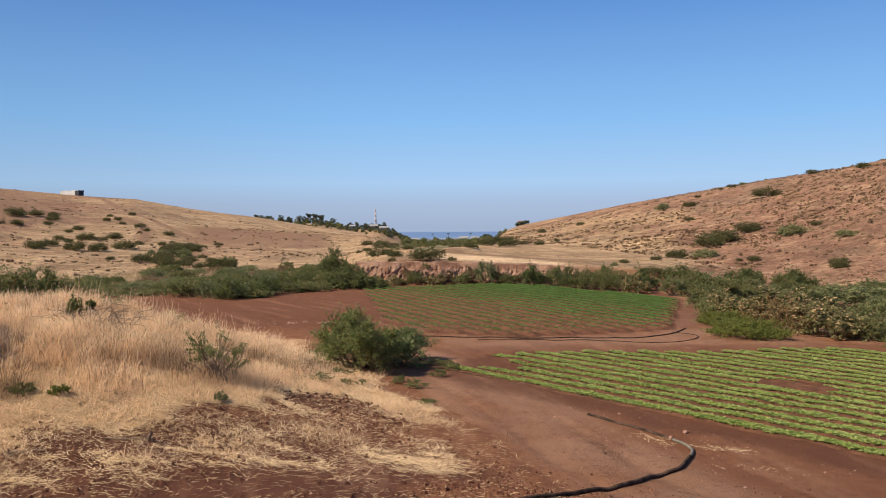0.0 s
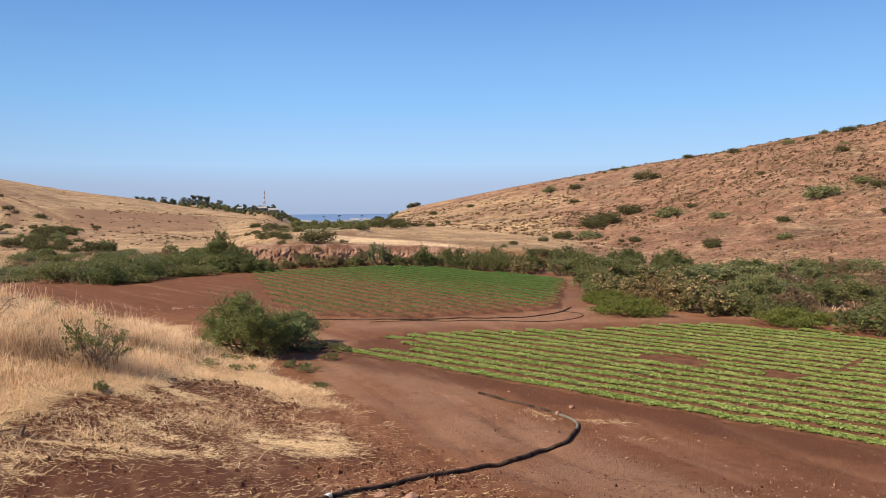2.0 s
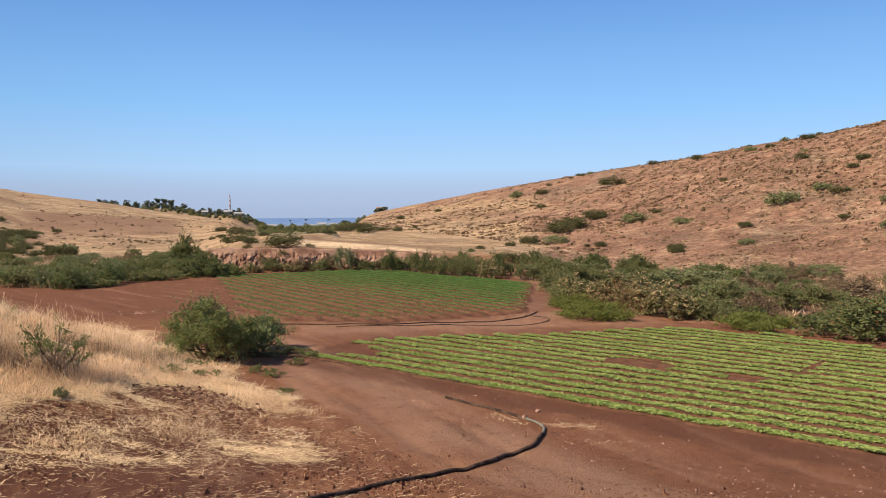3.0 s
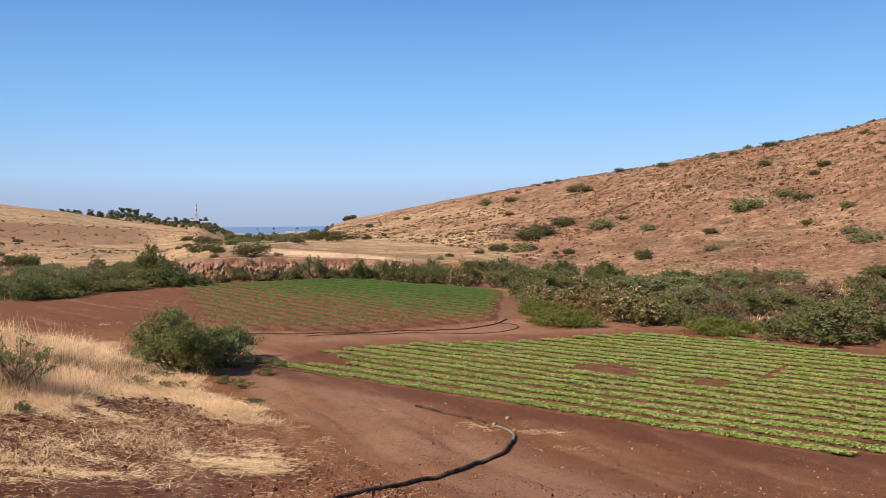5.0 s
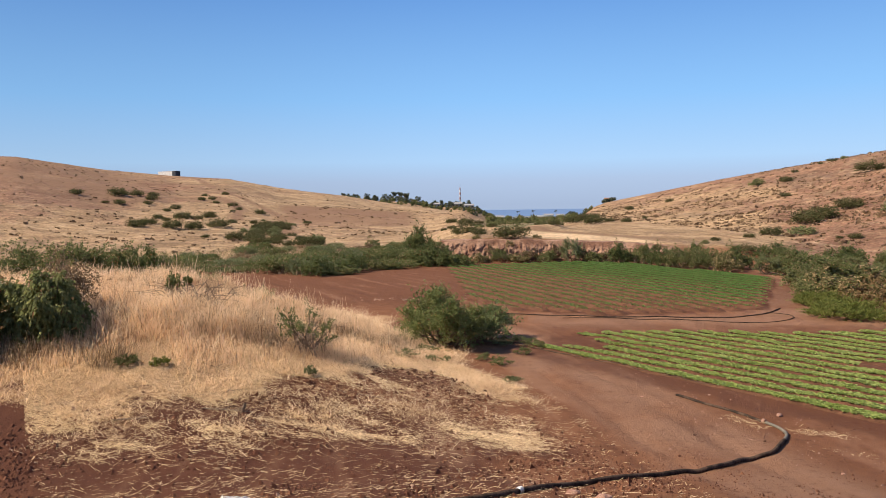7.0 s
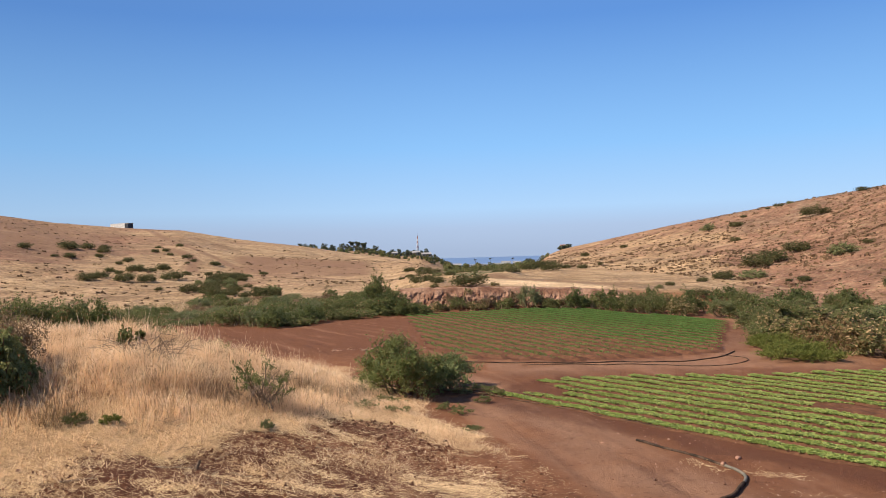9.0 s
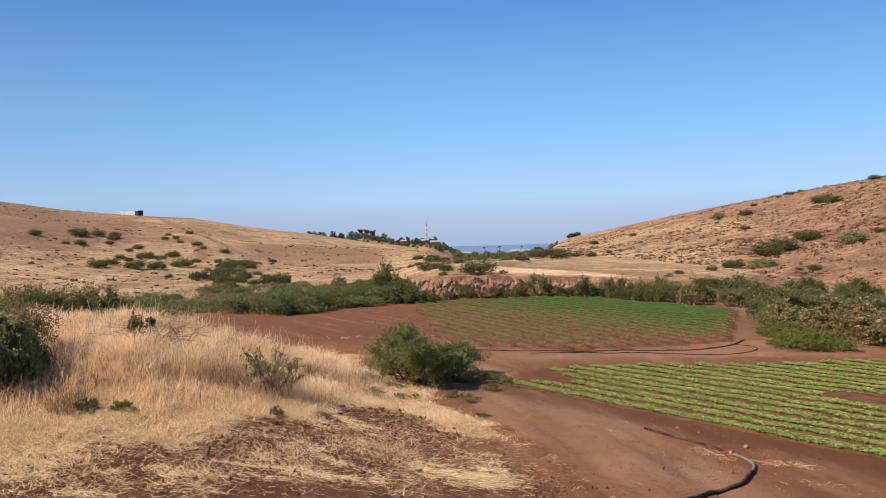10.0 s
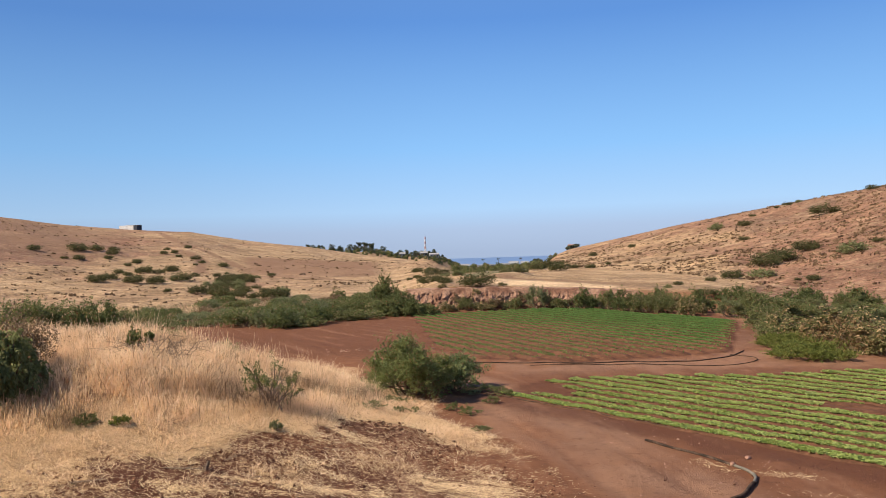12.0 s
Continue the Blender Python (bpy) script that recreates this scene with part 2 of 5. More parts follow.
hill_c = g.mix(g.span(g.noise(1.5, 5.0, 0.7), 0.56, 0.66, 0.0, 0.45), hill_c, HILL_TAN2)
hill_c = g.mix(g.span(h_rill, 0.50, 0.66, 0.0, 0.42), hill_c, (0.17, 0.100, 0.062, 1))
hill_c = g.mix(g.span(h_rill, 0.46, 0.32, 0.0, 0.42), hill_c, (0.48, 0.345, 0.21, 1))
hill_c = g.mix(g.math('MULTIPLY', Z_PALE, 0.92), hill_c, g.mix(h3, (0.56, 0.385, 0.220, 1), (0.72, 0.52, 0.315, 1)))
for size, low, high, deep, lift in ((0.10, 0.36, 0.62, 0.80, 1.16), (0.55, 0.36, 0.64, 0.74, 1.10), (2.2, 0.38, 0.62, 0.78, 1.14)):
    k = g.span(g.noise(size, 5.0, 0.75), low, high, deep, lift)
    shade = g.n.new("ShaderNodeCombineColor")
    for q in range(3):
        g.l.new(k, shade.inputs[q])
    hill_c = g.mix(1.0, hill_c, shade.outputs[0], 'MULTIPLY')
hill_c = g.mix(Z_DARK, hill_c, g.mix(h2, (0.185, 0.102, 0.060, 1), (0.25, 0.150, 0.090, 1)))
g.bump(g.math('ADD', g.math('ADD', g.math('MULTIPLY', n_fine, 0.8), n_grit), g.math('MULTIPLY', Z_HILL, g.math('ADD', g.math('MULTIPLY', h3, 7.0), g.math('MULTIPLY', h5, 3.0)))), 0.9, 0.05)
hill_c = g.mix(g.math('MULTIPLY', tone_at.outputs["Alpha"], g.span(g.noise(0.02, 5.0, 0.6), 0.62, 0.42, 0.25, 0.9)), hill_c, g.mix(h2, (0.075, 0.082, 0.036, 1), (0.16, 0.15, 0.075, 1)))
GROUND = g.done(g.mix(Z_HILL, near_c, hill_c))

w = Nodes("sea_water", 0.5, 0.3)
SEA = w.done(w.mix(w.noise(0.004), (0.105, 0.165, 0.285, 1), (0.12, 0.185, 0.31, 1)))
w.bump(w.noise(0.15), 0.3, 0.5)

BED = plain("tilled_bed_soil", (0.095, 0.043, 0.024, 1), (0.150, 0.070, 0.039, 1), 2.5, 0.95, 0.1, bump=0.6)
LETTUCE = leafy("young_crop_leaf", (0.245, 0.315, 0.070, 1), (0.42, 0.465, 0.172, 1), (0.30, 0.27, 0.07, 1), 0.03)
SEEDLING = leafy("seedling_leaf", (0.105, 0.20, 0.048, 1), (0.19, 0.30, 0.085, 1), (0.2, 0.2, 0.06, 1), 0.02)
STRAW = leafy("dry_grass_blade", (0.74, 0.52, 0.31, 1), (0.94, 0.745, 0.51, 1), (0.27, 0.16, 0.085, 1), 0.10, 0.7, 0.45, (0.53, 0.36, 0.215, 1))
LITTER = leafy("straw_litter", (0.66, 0.455, 0.235, 1), (0.93, 0.70, 0.43, 1), (0.34, 0.20, 0.105, 1), 0.12, 0.7, 0.0)
LEAF_DARK = leafy("sumac_leaf", (0.090, 0.110, 0.038, 1), (0.182, 0.202, 0.078, 1), (0.26, 0.12, 0.06, 1), 0.035)
LEAF_OLIVE = leafy("scrub_leaf", (0.110, 0.126, 0.044, 1), (0.225, 0.235, 0.094, 1), (0.34, 0.24, 0.13, 1), 0.10)
LEAF_SLOPE = leafy("slope_shrub_leaf", (0.066, 0.072, 0.028, 1), (0.130, 0.132, 0.052, 1), (0.24, 0.16, 0.09, 1), 0.10)
LEAF_GREY = leafy("sage_leaf", (0.140, 0.160, 0.066, 1), (0.27, 0.28, 0.125, 1), (0.25, 0.18, 0.11, 1), 0.08)
LEAF_BRIGHT = leafy("broom_leaf", (0.120, 0.142, 0.030, 1), (0.21, 0.225, 0.060, 1), (0.22, 0.17, 0.06, 1), 0.03)
LEAF_BROWN = leafy("withered_leaf", (0.155, 0.100, 0.056, 1), (0.26, 0.185, 0.108, 1), (0.40, 0.31, 0.20, 1), 0.1)
SCRUB = leafy("dry_scrub", (0.145, 0.090, 0.052, 1), (0.22, 0.15, 0.088, 1), (0.26, 0.18, 0.10, 1), 0.1, 0.8, 0.1)
# leaf colour of far trees, lightened to carry the distance haze
LEAF_TREE = leafy("hazed_gum_leaf", (0.080, 0.096, 0.066, 1), (0.130, 0.148, 0.098, 1), (0.12, 0.10, 0.06, 1), 0.03)
BARK = plain("bark", (0.13, 0.085, 0.055, 1), (0.22, 0.155, 0.105, 1), 14.0, 0.9)
DEADWOOD = plain("dead_wood", (0.33, 0.24, 0.165, 1), (0.20, 0.135, 0.09, 1), 12.0, 0.9)
RUBBER = plain("black_layflat_hose", (0.034, 0.025, 0.019, 1), (0.125, 0.080, 0.056, 1), 3.0, 0.95, 0.04)
STEEL = plain("galvanised_steel", (0.45, 0.45, 0.46, 1), (0.6, 0.6, 0.6, 1), 20.0, 0.4, 0.5, 0.7)
ROCK = plain("reddish_rock", (0.33, 0.17, 0.115, 1), (0.45, 0.27, 0.19, 1), 9.0, 0.9, bump=0.5)
BANK = plain("eroded_red_bank", (0.200, 0.098, 0.060, 1), (0.41, 0.245, 0.160, 1), 0.9, 0.95, bump=0.8)
CRUMB = leafy("earth_crumb", SOIL_DARK, (0.19, 0.085, 0.046, 1), (0.38, 0.24, 0.16, 1), 0.012, 0.95, 0.0)
WHITE = plain("white_painted_metal", (0.70, 0.69, 0.66, 1), (0.78, 0.77, 0.74, 1), 1.5, 0.6)
GREYWALL = plain("grey_wall", (0.32, 0.31, 0.30, 1), (0.42, 0.40, 0.38, 1), 1.0, 0.8)
# near-black that paints the shade on the container's end
END_SHADE = plain("shaded_end_panel", (0.03, 0.035, 0.045, 1), (0.05, 0.055, 0.07, 1), 1.0, 0.6)
TERRACOTTA = plain("roof_tile", (0.30, 0.14, 0.085, 1), (0.38, 0.2, 0.13, 1), 2.0, 0.85)
# tower red with the haze of distance mixed into it, hence so pale
RED = plain("hazed_tower_red", (0.50, 0.30, 0.27, 1), (0.58, 0.36, 0.33, 1), 1.0, 0.6)
GLASS = plain("dark_window_glass", (0.03, 0.04, 0.05, 1), (0.05, 0.06, 0.07, 1), 1.0, 0.15, 0.5, bump=0)


# ---- makers ----
rng = np.random.default_rng(7)


def link_mesh(name, V, F, mat, parent=None, smooth=False):
    """One mesh object from numpy vertices and equal-sided faces."""
    V, F = np.asarray(V, np.float32), np.asarray(F, np.int32)
    me = bpy.data.meshes.new(name)
    k = F.shape[1]
    me.vertices.add(len(V))
    me.vertices.foreach_set("co", V.ravel())
    me.loops.add(F.size)
    me.loops.foreach_set("vertex_index", F.ravel())
    me.polygons.add(len(F))
    me.polygons.foreach_set("loop_start", np.arange(0, F.size, k, dtype=np.int32))
    me.update(calc_edges=True)
    me.validate()
    me.polygons.foreach_set("use_smooth", np.full(len(me.polygons), smooth))
    if mat:
        me.materials.append(mat)
    ob = new(name, me)
    ob.parent = parent
    return ob


def part(name, bm, mat, parent=None, label="", smooth=False):
    me = bpy.data.meshes.new(name)
    bm.to_mesh(me)
    bm.free()
    for p in me.polygons:
        p.use_smooth = smooth
    me.materials.append(mat)
    ob = new(name, me)
    ob.parent = parent
    return tagged(ob, label)


def empty(name, x=0, y=0, z=0, rz=0):
    ob = new(name)
    ob.matrix_basis = pose(x, y, z, 0, 0, rz)
    return ob


def leaves(P, N, length, width, rnd, droop=0.0, tri=False):
    """Leaf blades at points P, growing along N: four corners each, or three for far and small ones."""
    n = len(P)
    N = N / np.linalg.norm(N, axis=1, keepdims=True)
    side = np.cross(N, rnd.normal(size=(n, 3)))
    side /= np.linalg.norm(side, axis=1, keepdims=True)
    L = (length * rnd.uniform(0.6, 1.3, n))[:, None]
    W = (width * rnd.uniform(0.7, 1.2, n))[:, None]
    tip = P + N * L
    tip[:, 2] -= droop * L[:, 0]
    if tri:
        V = np.stack([P - side * W, P + side * W, tip], 1).reshape(-1, 3)
        return V, np.arange(3 * n).reshape(-1, 3)
    mid = P + N * L * 0.5
    V = np.stack([P, mid + side * W, tip, mid - side * W], 1).reshape(-1, 3)
    F = np.arange(4 * n).reshape(-1, 4)
    return V, F


def tubes(paths, sides=5):
    """Tapered tubes: each path is (points, radii)."""
    VV, FF, o = [], [], 0
    for pts, rad in paths:
        pts = np.asarray(pts, float)
        m = len(pts)
        d = np.gradient(pts, axis=0)
        d /= np.linalg.norm(d, axis=1, keepdims=True) + 1e-9
        ref = np.where(np.abs(d[:, 2:3]) > 0.9, np.array([[1.0, 0, 0]]), np.array([[0, 0, 1.0]]))
        a = np.cross(d, ref)
        a /= np.linalg.norm(a, axis=1, keepdims=True) + 1e-9
        b = np.cross(d, a)
        th = np.linspace(0, 2 * np.pi, sides, endpoint=False)
        ring = pts[:, None] + np.asarray(rad)[:, None, None] * (np.cos(th)[None, :, None] * a[:, None] + np.sin(th)[None, :, None] * b[:, None])
        VV.append(ring.reshape(-1, 3))
        i = np.arange(m - 1)[:, None] * sides
        j = np.arange(sides)[None]
        k = (j + 1) % sides
        FF.append(np.stack([i + j, i + k, i + sides + k, i + sides + j], -1).reshape(-1, 4) + o)
        o += m * sides
    return np.concatenate(VV), np.concatenate(FF)


def boxes_mesh(specs):
    """Boxes (x, y, z of the middle, sizes) joined into one bevelled bmesh."""
    bm = bmesh.new()
    for cx, cy, cz, sx, sy, sz in specs:
        bmesh.ops.create_cube(bm, size=1, matrix=Matrix.LocRotScale((cx, cy, cz), None, (sx, sy, sz)))
    return bm


def shrub(name, seed, wide, tall, n, leaf, mat, label, lobes=7, category="bush", stems=9, droop=0.1, upright=0.4, lump=1.0, skirt=1.0, shoot=24, tri=False, slim=0.3):
    """A bush at the origin: bare stems from the root, and a crown of many leaves in uneven lobes."""
    rnd = np.random.default_rng(seed)
    th = rnd.uniform(0, 2 * np.pi, lobes)
    rr = wide * 0.5 * np.sqrt(rnd.uniform(0.05, 0.62, lobes))
    C = np.stack([rr * np.cos(th), rr * np.sin(th), tall * rnd.uniform(0.34, 0.72, lobes) * (1.12 - 0.5 * rr / (wide * 0.5))], 1)
    S = np.stack([wide * rnd.uniform(0.17, 0.3, lobes), wide * rnd.uniform(0.17, 0.3, lobes), tall * rnd.uniform(0.24, 0.40, lobes)], 1) * lump
    # skirt lobes reach to the ground
    q = max(1, int((lobes // 2 + 1) * skirt))
    th = rnd.uniform(0, 2 * np.pi, q)
    C = np.concatenate([C, np.stack([wide * 0.32 * np.cos(th), wide * 0.32 * np.sin(th), np.full(q, tall * 0.24)], 1)])
    S = np.concatenate([S, np.stack([np.full(q, wide * 0.2), np.full(q, wide * 0.2), np.full(q, tall * 0.25)], 1)])
    # leafy shoots that stand out of each lobe, with leaves all along them
    m = max(20, n // shoot)
    k = rnd.integers(0, len(C), m)
    D = rnd.normal(size=(m, 3))
    D[:, 2] = D[:, 2] * 0.8 + 0.35 + 0.3 * upright
    D /= np.linalg.norm(D, axis=1, keepdims=True)
    low = C[k] + S[k] * D * 0.15 + rnd.normal(size=(m, 3)) * S[k] * 0.22
    high = C[k] + S[k] * D * rnd.uniform(0.7, 1.3, m)[:, None] * np.where(rnd.random(m) < 0.15, 1.25, 1.0)[:, None]
    j = rnd.integers(0, m, n)
    f = rnd.uniform(0.05, 1, n)[:, None]
    P = low[j] * (1 - f) + high[j] * f + rnd.normal(size=(n, 3)) * S[k[j]] * 0.07 - np.array([0, 0, 1]) * droop * 0.15 * tall * f * f
    keep = P[:, 2] > 0.02 * tall
    P, D = P[keep], D[j][keep]
    N = D * 0.7 + rnd.normal(size=D.shape) * 0.75
    N[:, 2] += upright * 0.5
    V, F = leaves(P, N, leaf, leaf * slim, rnd, droop, tri)
    root = tagged(new(name), label, category)
    paths = []
    for c in C[rnd.permutation(len(C))[:stems]]:
        base = np.array([rnd.normal() * 0.05 * wide, rnd.normal() * 0.05 * wide, -0.05 * tall])
        bend = rnd.normal(size=3) * 0.05 * wide
        paths.append(([base, base * 0.4 + c * 0.45 + bend, c, c + (c - base) * 0.25], np.array([0.016, 0.011, 0.006, 0.002]) * (wide + tall) * 0.5))
    link_mesh("woody_stem", *tubes(paths, 3 if tri else 5), BARK, root)
    link_mesh("crown", V, F, mat, root)
    return root


def put(ob, x, y, size=1.0, turn=0.0, lift=0.0, flat=1.0, label="", group=""):
    """A copy of a plant, set on the ground."""
    m = pose(x, y, gz(x, y) + lift, 0, 0, turn) @ Matrix.Diagonal((size, size, size * flat, 1))
    o = copy_thing(ob, m)
    return tagged(o, label, "", group)


def drop_model(ob):
    """Takes the pattern plant away once its copies stand."""
    for o in (*ob.children_recursive, ob):
        bpy.data.objects.remove(o)


# ---- the ground: one sheet from the feet to the horizon ----
FIELD_A = np.array([(0.0, 27.9), (0.5, 29.2), (2.0, 31.2), (6.0, 31.4), (10.4, 30.9), (12.7, 31.5), (15.3, 31.7), (19.0, 28.6), (20.6, 25.0), (23.0, 19.0), (24.5, 12.0), (14.0, 12.3), (10.6, 15.3)])
FIELD_B = np.array([(-6.5, 63.8), (3.7, 68.0), (8.3, 66.2), (15.6, 52.0), (10.9, 37.6), (3.7, 35.6), (-0.6, 37.4), (-3.0, 42.0)])


def inside(x, y, poly):
    x, y = np.asarray(x, float), np.asarray(y, float)
    ok = np.zeros(x.shape, bool)
    for (ax, ay), (bx, by) in zip(poly, np.roll(poly, -1, 0)):
        cross = ((ay > y) != (by > y)) & (x < (bx - ax) * (y - ay) / (by - ay + 1e-12) + ax)
        ok ^= cross
    return ok


def grass_line(x, y):
    """y at which the tall grass begins."""
    return np.interp(x, (-14, -9.2, -7.7, -6.1, -5.2, -3.9, -2.2), (15.3, 15.7, 16.8, 18.4, 20.0, 22.4, 24.0)) + 0.6 * fbm(x, y, 1.6, 3)


def band_line(x, y):
    """y at which the mat of pale straw in front of the grass begins."""
    return np.interp(x, (-12, -9, -7.2, -6.2, -5.5, -5.1, -4.1, -3.3, -2.4, -1.2, 0.4, 1.3), (14.0, 14.2, 14.5, 15.2, 15.9, 16.8, 18.4, 20.1, 21.2, 20.2, 19.0, 18.0)) + 0.75 * fbm(x, y, 1.3, 9, 5)


def low_line(x, y):
    """y at which the strewn straw thins out towards the bare red earth."""
    return np.interp(x, (-9, -6, -4, -2, 0, 1.5), (12.0, 12.6, 13.2, 14.5, 15.3, 16.8)) + 0.5 * fbm(x, y, 1.5, 63)


def zones(x, y):
    """Shares of straw, hill cover, pale trodden earth and dark tilled or damp earth."""
    r = np.hypot(x, y)
    az = np.degrees(np.arctan2(-x, y))
    s = road_edge(y) - x + 0.5 * ripple(x, y, 1.7, 4.0) + 1.25 * fbm(x, y, 1.7, 41, 5)
    rb = np.interp(az, FLANK[:, 0], FLANK[:, 3])
    hill = np.maximum(ease(0.82, 0.98, r / rb + 0.05 * ripple(x, y, 6, 2)), ease(70.5, 73, r + 1.2 * ripple(x, y, 7, 2.0)))
    line = grass_line(x, y)
    bare = np.exp(-(((x + 3.1) / 1.1) ** 2 + ((y - 19.6) / 0.9) ** 2)) * (0.75 + 0.5 * fbm(x, y, 0.8, 64))
    straw = ease(-0.9, 2.3, s) * (1 - ease(34, 38, y - 0.3 * s)) * (0.10 + 0.30 * ease(-0.5, 1.2, y - low_line(x, y)) + 0.52 * ease(-0.9, 0.9, y - band_line(x, y)) - 0.9 * bare) * ease(7, 12, y)
    straw = np.clip(straw + 0.42 * fbm(x, y * 1.5, 1.3, 7, 5) * ease(0, 1.5, s) * ease(9, 13, y), 0, 1)
    u = x - road_edge(y)
    pale = ease(0.2, 1.2, u) * (1 - ease(3.2, 4.4, u)) * (1 - ease(34, 38, y))
    pale = np.maximum(pale, ease(0, 3, y - 31) * (1 - ease(35, 37, y)) * (x > 0))
    pale = np.maximum(pale, 0.9 * ease(9.5, 11, x - 0.25 * (y - 38)) * ease(32, 34, y) * ease(60, 55, y))
    pale = pale * (1 - hill) + hill * ease(0.8, -0.4, az) * ease(-9.5, -7.5, az) * ease(71.5, 72.5, r + 0.8 * fbm(x, y, 9, 31)) * ease(2, -2, r - np.interp(az, (-9, 0), (78, 89)) - 1.5 * fbm(x, y, 8, 32))
    pale = np.clip(pale, 0, 1)
    fields = inside(x, y, FIELD_A) | inside(x, y, FIELD_B)
    dark = np.where(fields, 0.75, 0.0) + 0.5 * ease(37, 42, y) * (1 - hill) * (x < 16) + 0.9 * np.clip(bare, 0, 1) * (s > 0) + 0.95 * ease(0.6, 2.2, s) * ease(18, 15, y)
    ruts = np.exp(-((u - 1.1) / 0.3) ** 2) + np.exp(-((u - 2.7) / 0.3) ** 2) + 0.6 * np.exp(-((u - 1.9) / 0.15) ** 2)
    dark = np.maximum(dark, 0.35 * np.clip(ruts, 0, 1) * ease(-0.4, 0.5, ripple(x, y, 2.7, 1.1)) * (y < 34))
    dark = np.maximum(dark, 0.3 * ease(3.0, 4.2, u) * (y < 33) * (y > 8))
    foot = -((x - 0.1) * 0.768 + (y - 27.9) * 0.640)
    dark = np.maximum(dark, 0.75 * ease(1.7, 0.9, foot + 0.35 * fbm(x, y, 1.5, 69)) * (foot > -0.5) * ease(33, 30, y))
    dark = dark * (1 - hill)
    left = ease(6, 9, az)
    plough = ease(7.6, 8.8, az + 0.5 * fbm(x, y, 18, 75)) * ease(18.2, 16.6, az + 0.4 * fbm(x, y, 14, 76)) * ease(174, 184, r + 5 * fbm(x, y, 20, 77)) * ease(8, -8, r - np.interp(az, (8.6, 13.6, 17.3), (262, 248, 222)) - 12 * fbm(x, y, 26, 78)) * (0.72 + 0.35 * fbm(x, y, 22, 79)) + 0.75 * ease(24.5, 29, az) * ease(165, 215, r + 18 * fbm(x, y, 30, 80)) * (0.7 + 0.4 * fbm(x, y, 12, 81))
    shelf_edge = ease(69, 70, r) * ease(71.8, 71, r) * ease(5, 2, az) * ease(-14, -9, az)
    dark = np.clip(dark + 0.5 * shelf_edge + 0.8 * hill * ease(0.8, -1, az) * ease(-12, -8, az) * np.exp(-((r - np.interp(az, (-9, 0), (81, 93))) / 2.2) ** 2) + hill * left * plough * 1.25, 0, 1)
    # cart tracks on the left slope
    for pts, half in ((((-150, 335), (-126.9, 295), (-94.7, 240.4), (-75.5, 211), (-66, 198.7), (-56.7, 180.4), (-40.6, 162.6), (-23.6, 155)), 1.1), (((-86, 213), (-72, 194), (-60, 160)), 1.2)):
        for (ax, ay), (bx, by) in zip(pts, pts[1:]):
            k = np.clip(((x - ax) * (bx - ax) + (y - ay) * (by - ay)) / ((bx - ax) ** 2 + (by - ay) ** 2), 0, 1)
            d = np.hypot(x - ax - k * (bx - ax), y - ay - k * (by - ay)) + 0.5 * ripple(x, y, 9, 0.5)
            dark = np.maximum(dark, 0.9 * ease(half * 1.6, half * 0.7, d) * hill)
    drift = fbm(u, y * 0.13 + 0.3 * ripple(u, y, 2.0, 0.7), 0.55, 65, 4)
    return np.stack([straw, hill, pale, dark, 0.5 + 0.3 * drift], -1)


def tones(x, y):
    """On the slopes: the share of red bare earth, and of grey-brown scrub."""
    r = np.hypot(x, y)
    az = np.degrees(np.arctan2(-x, y))
    rc, rb = (np.interp(az, FLANK[:, 0], FLANK[:, k]) for k in (2, 3))
    t = np.clip((r - rb) / (rc - rb), 0, 1)
    # streaks lie along the slope
    streak = 0.8 * fbm(az, t * 36 + az * 0.5, 6.0, 1, 5) + 0.5 * fbm(x, y, 9.0, 2)
    right = ease(2, -6, az)
    red = right * (0.12 + 0.46 * ease(-12, -26, az) + 0.55 * ease(0.02, 0.24, t) * ease(-6.0, -18, az) + 0.30 * ease(0.5, 0.8, t) + 0.05 + 0.62 * streak)
    red = red + (1 - right) * (0.12 + 0.55 * ease(16, 24, az) * ease(0.15, 0.45, t) + 0.52 * streak + 0.25 * ease(0.85, 1.0, t))
    scrub = right * ease(0.15, 0.9, fbm(az, t * 26, 3.5, 4) + 0.5 * fbm(x, y, 7.0, 5)) * ease(0.05, 0.2, t) + (1 - right) * 0.35 * ease(0.1, 0.8, fbm(x, y, 26, 6))
    return np.stack([np.clip(red, 0, 1), np.clip(scrub, 0, 1), zones(x, y)[..., 3], ease(160, 230, r) * ease(3.4, 2.6, az) * ease(-4.2, -3.0, az) + 0 * r], -1)


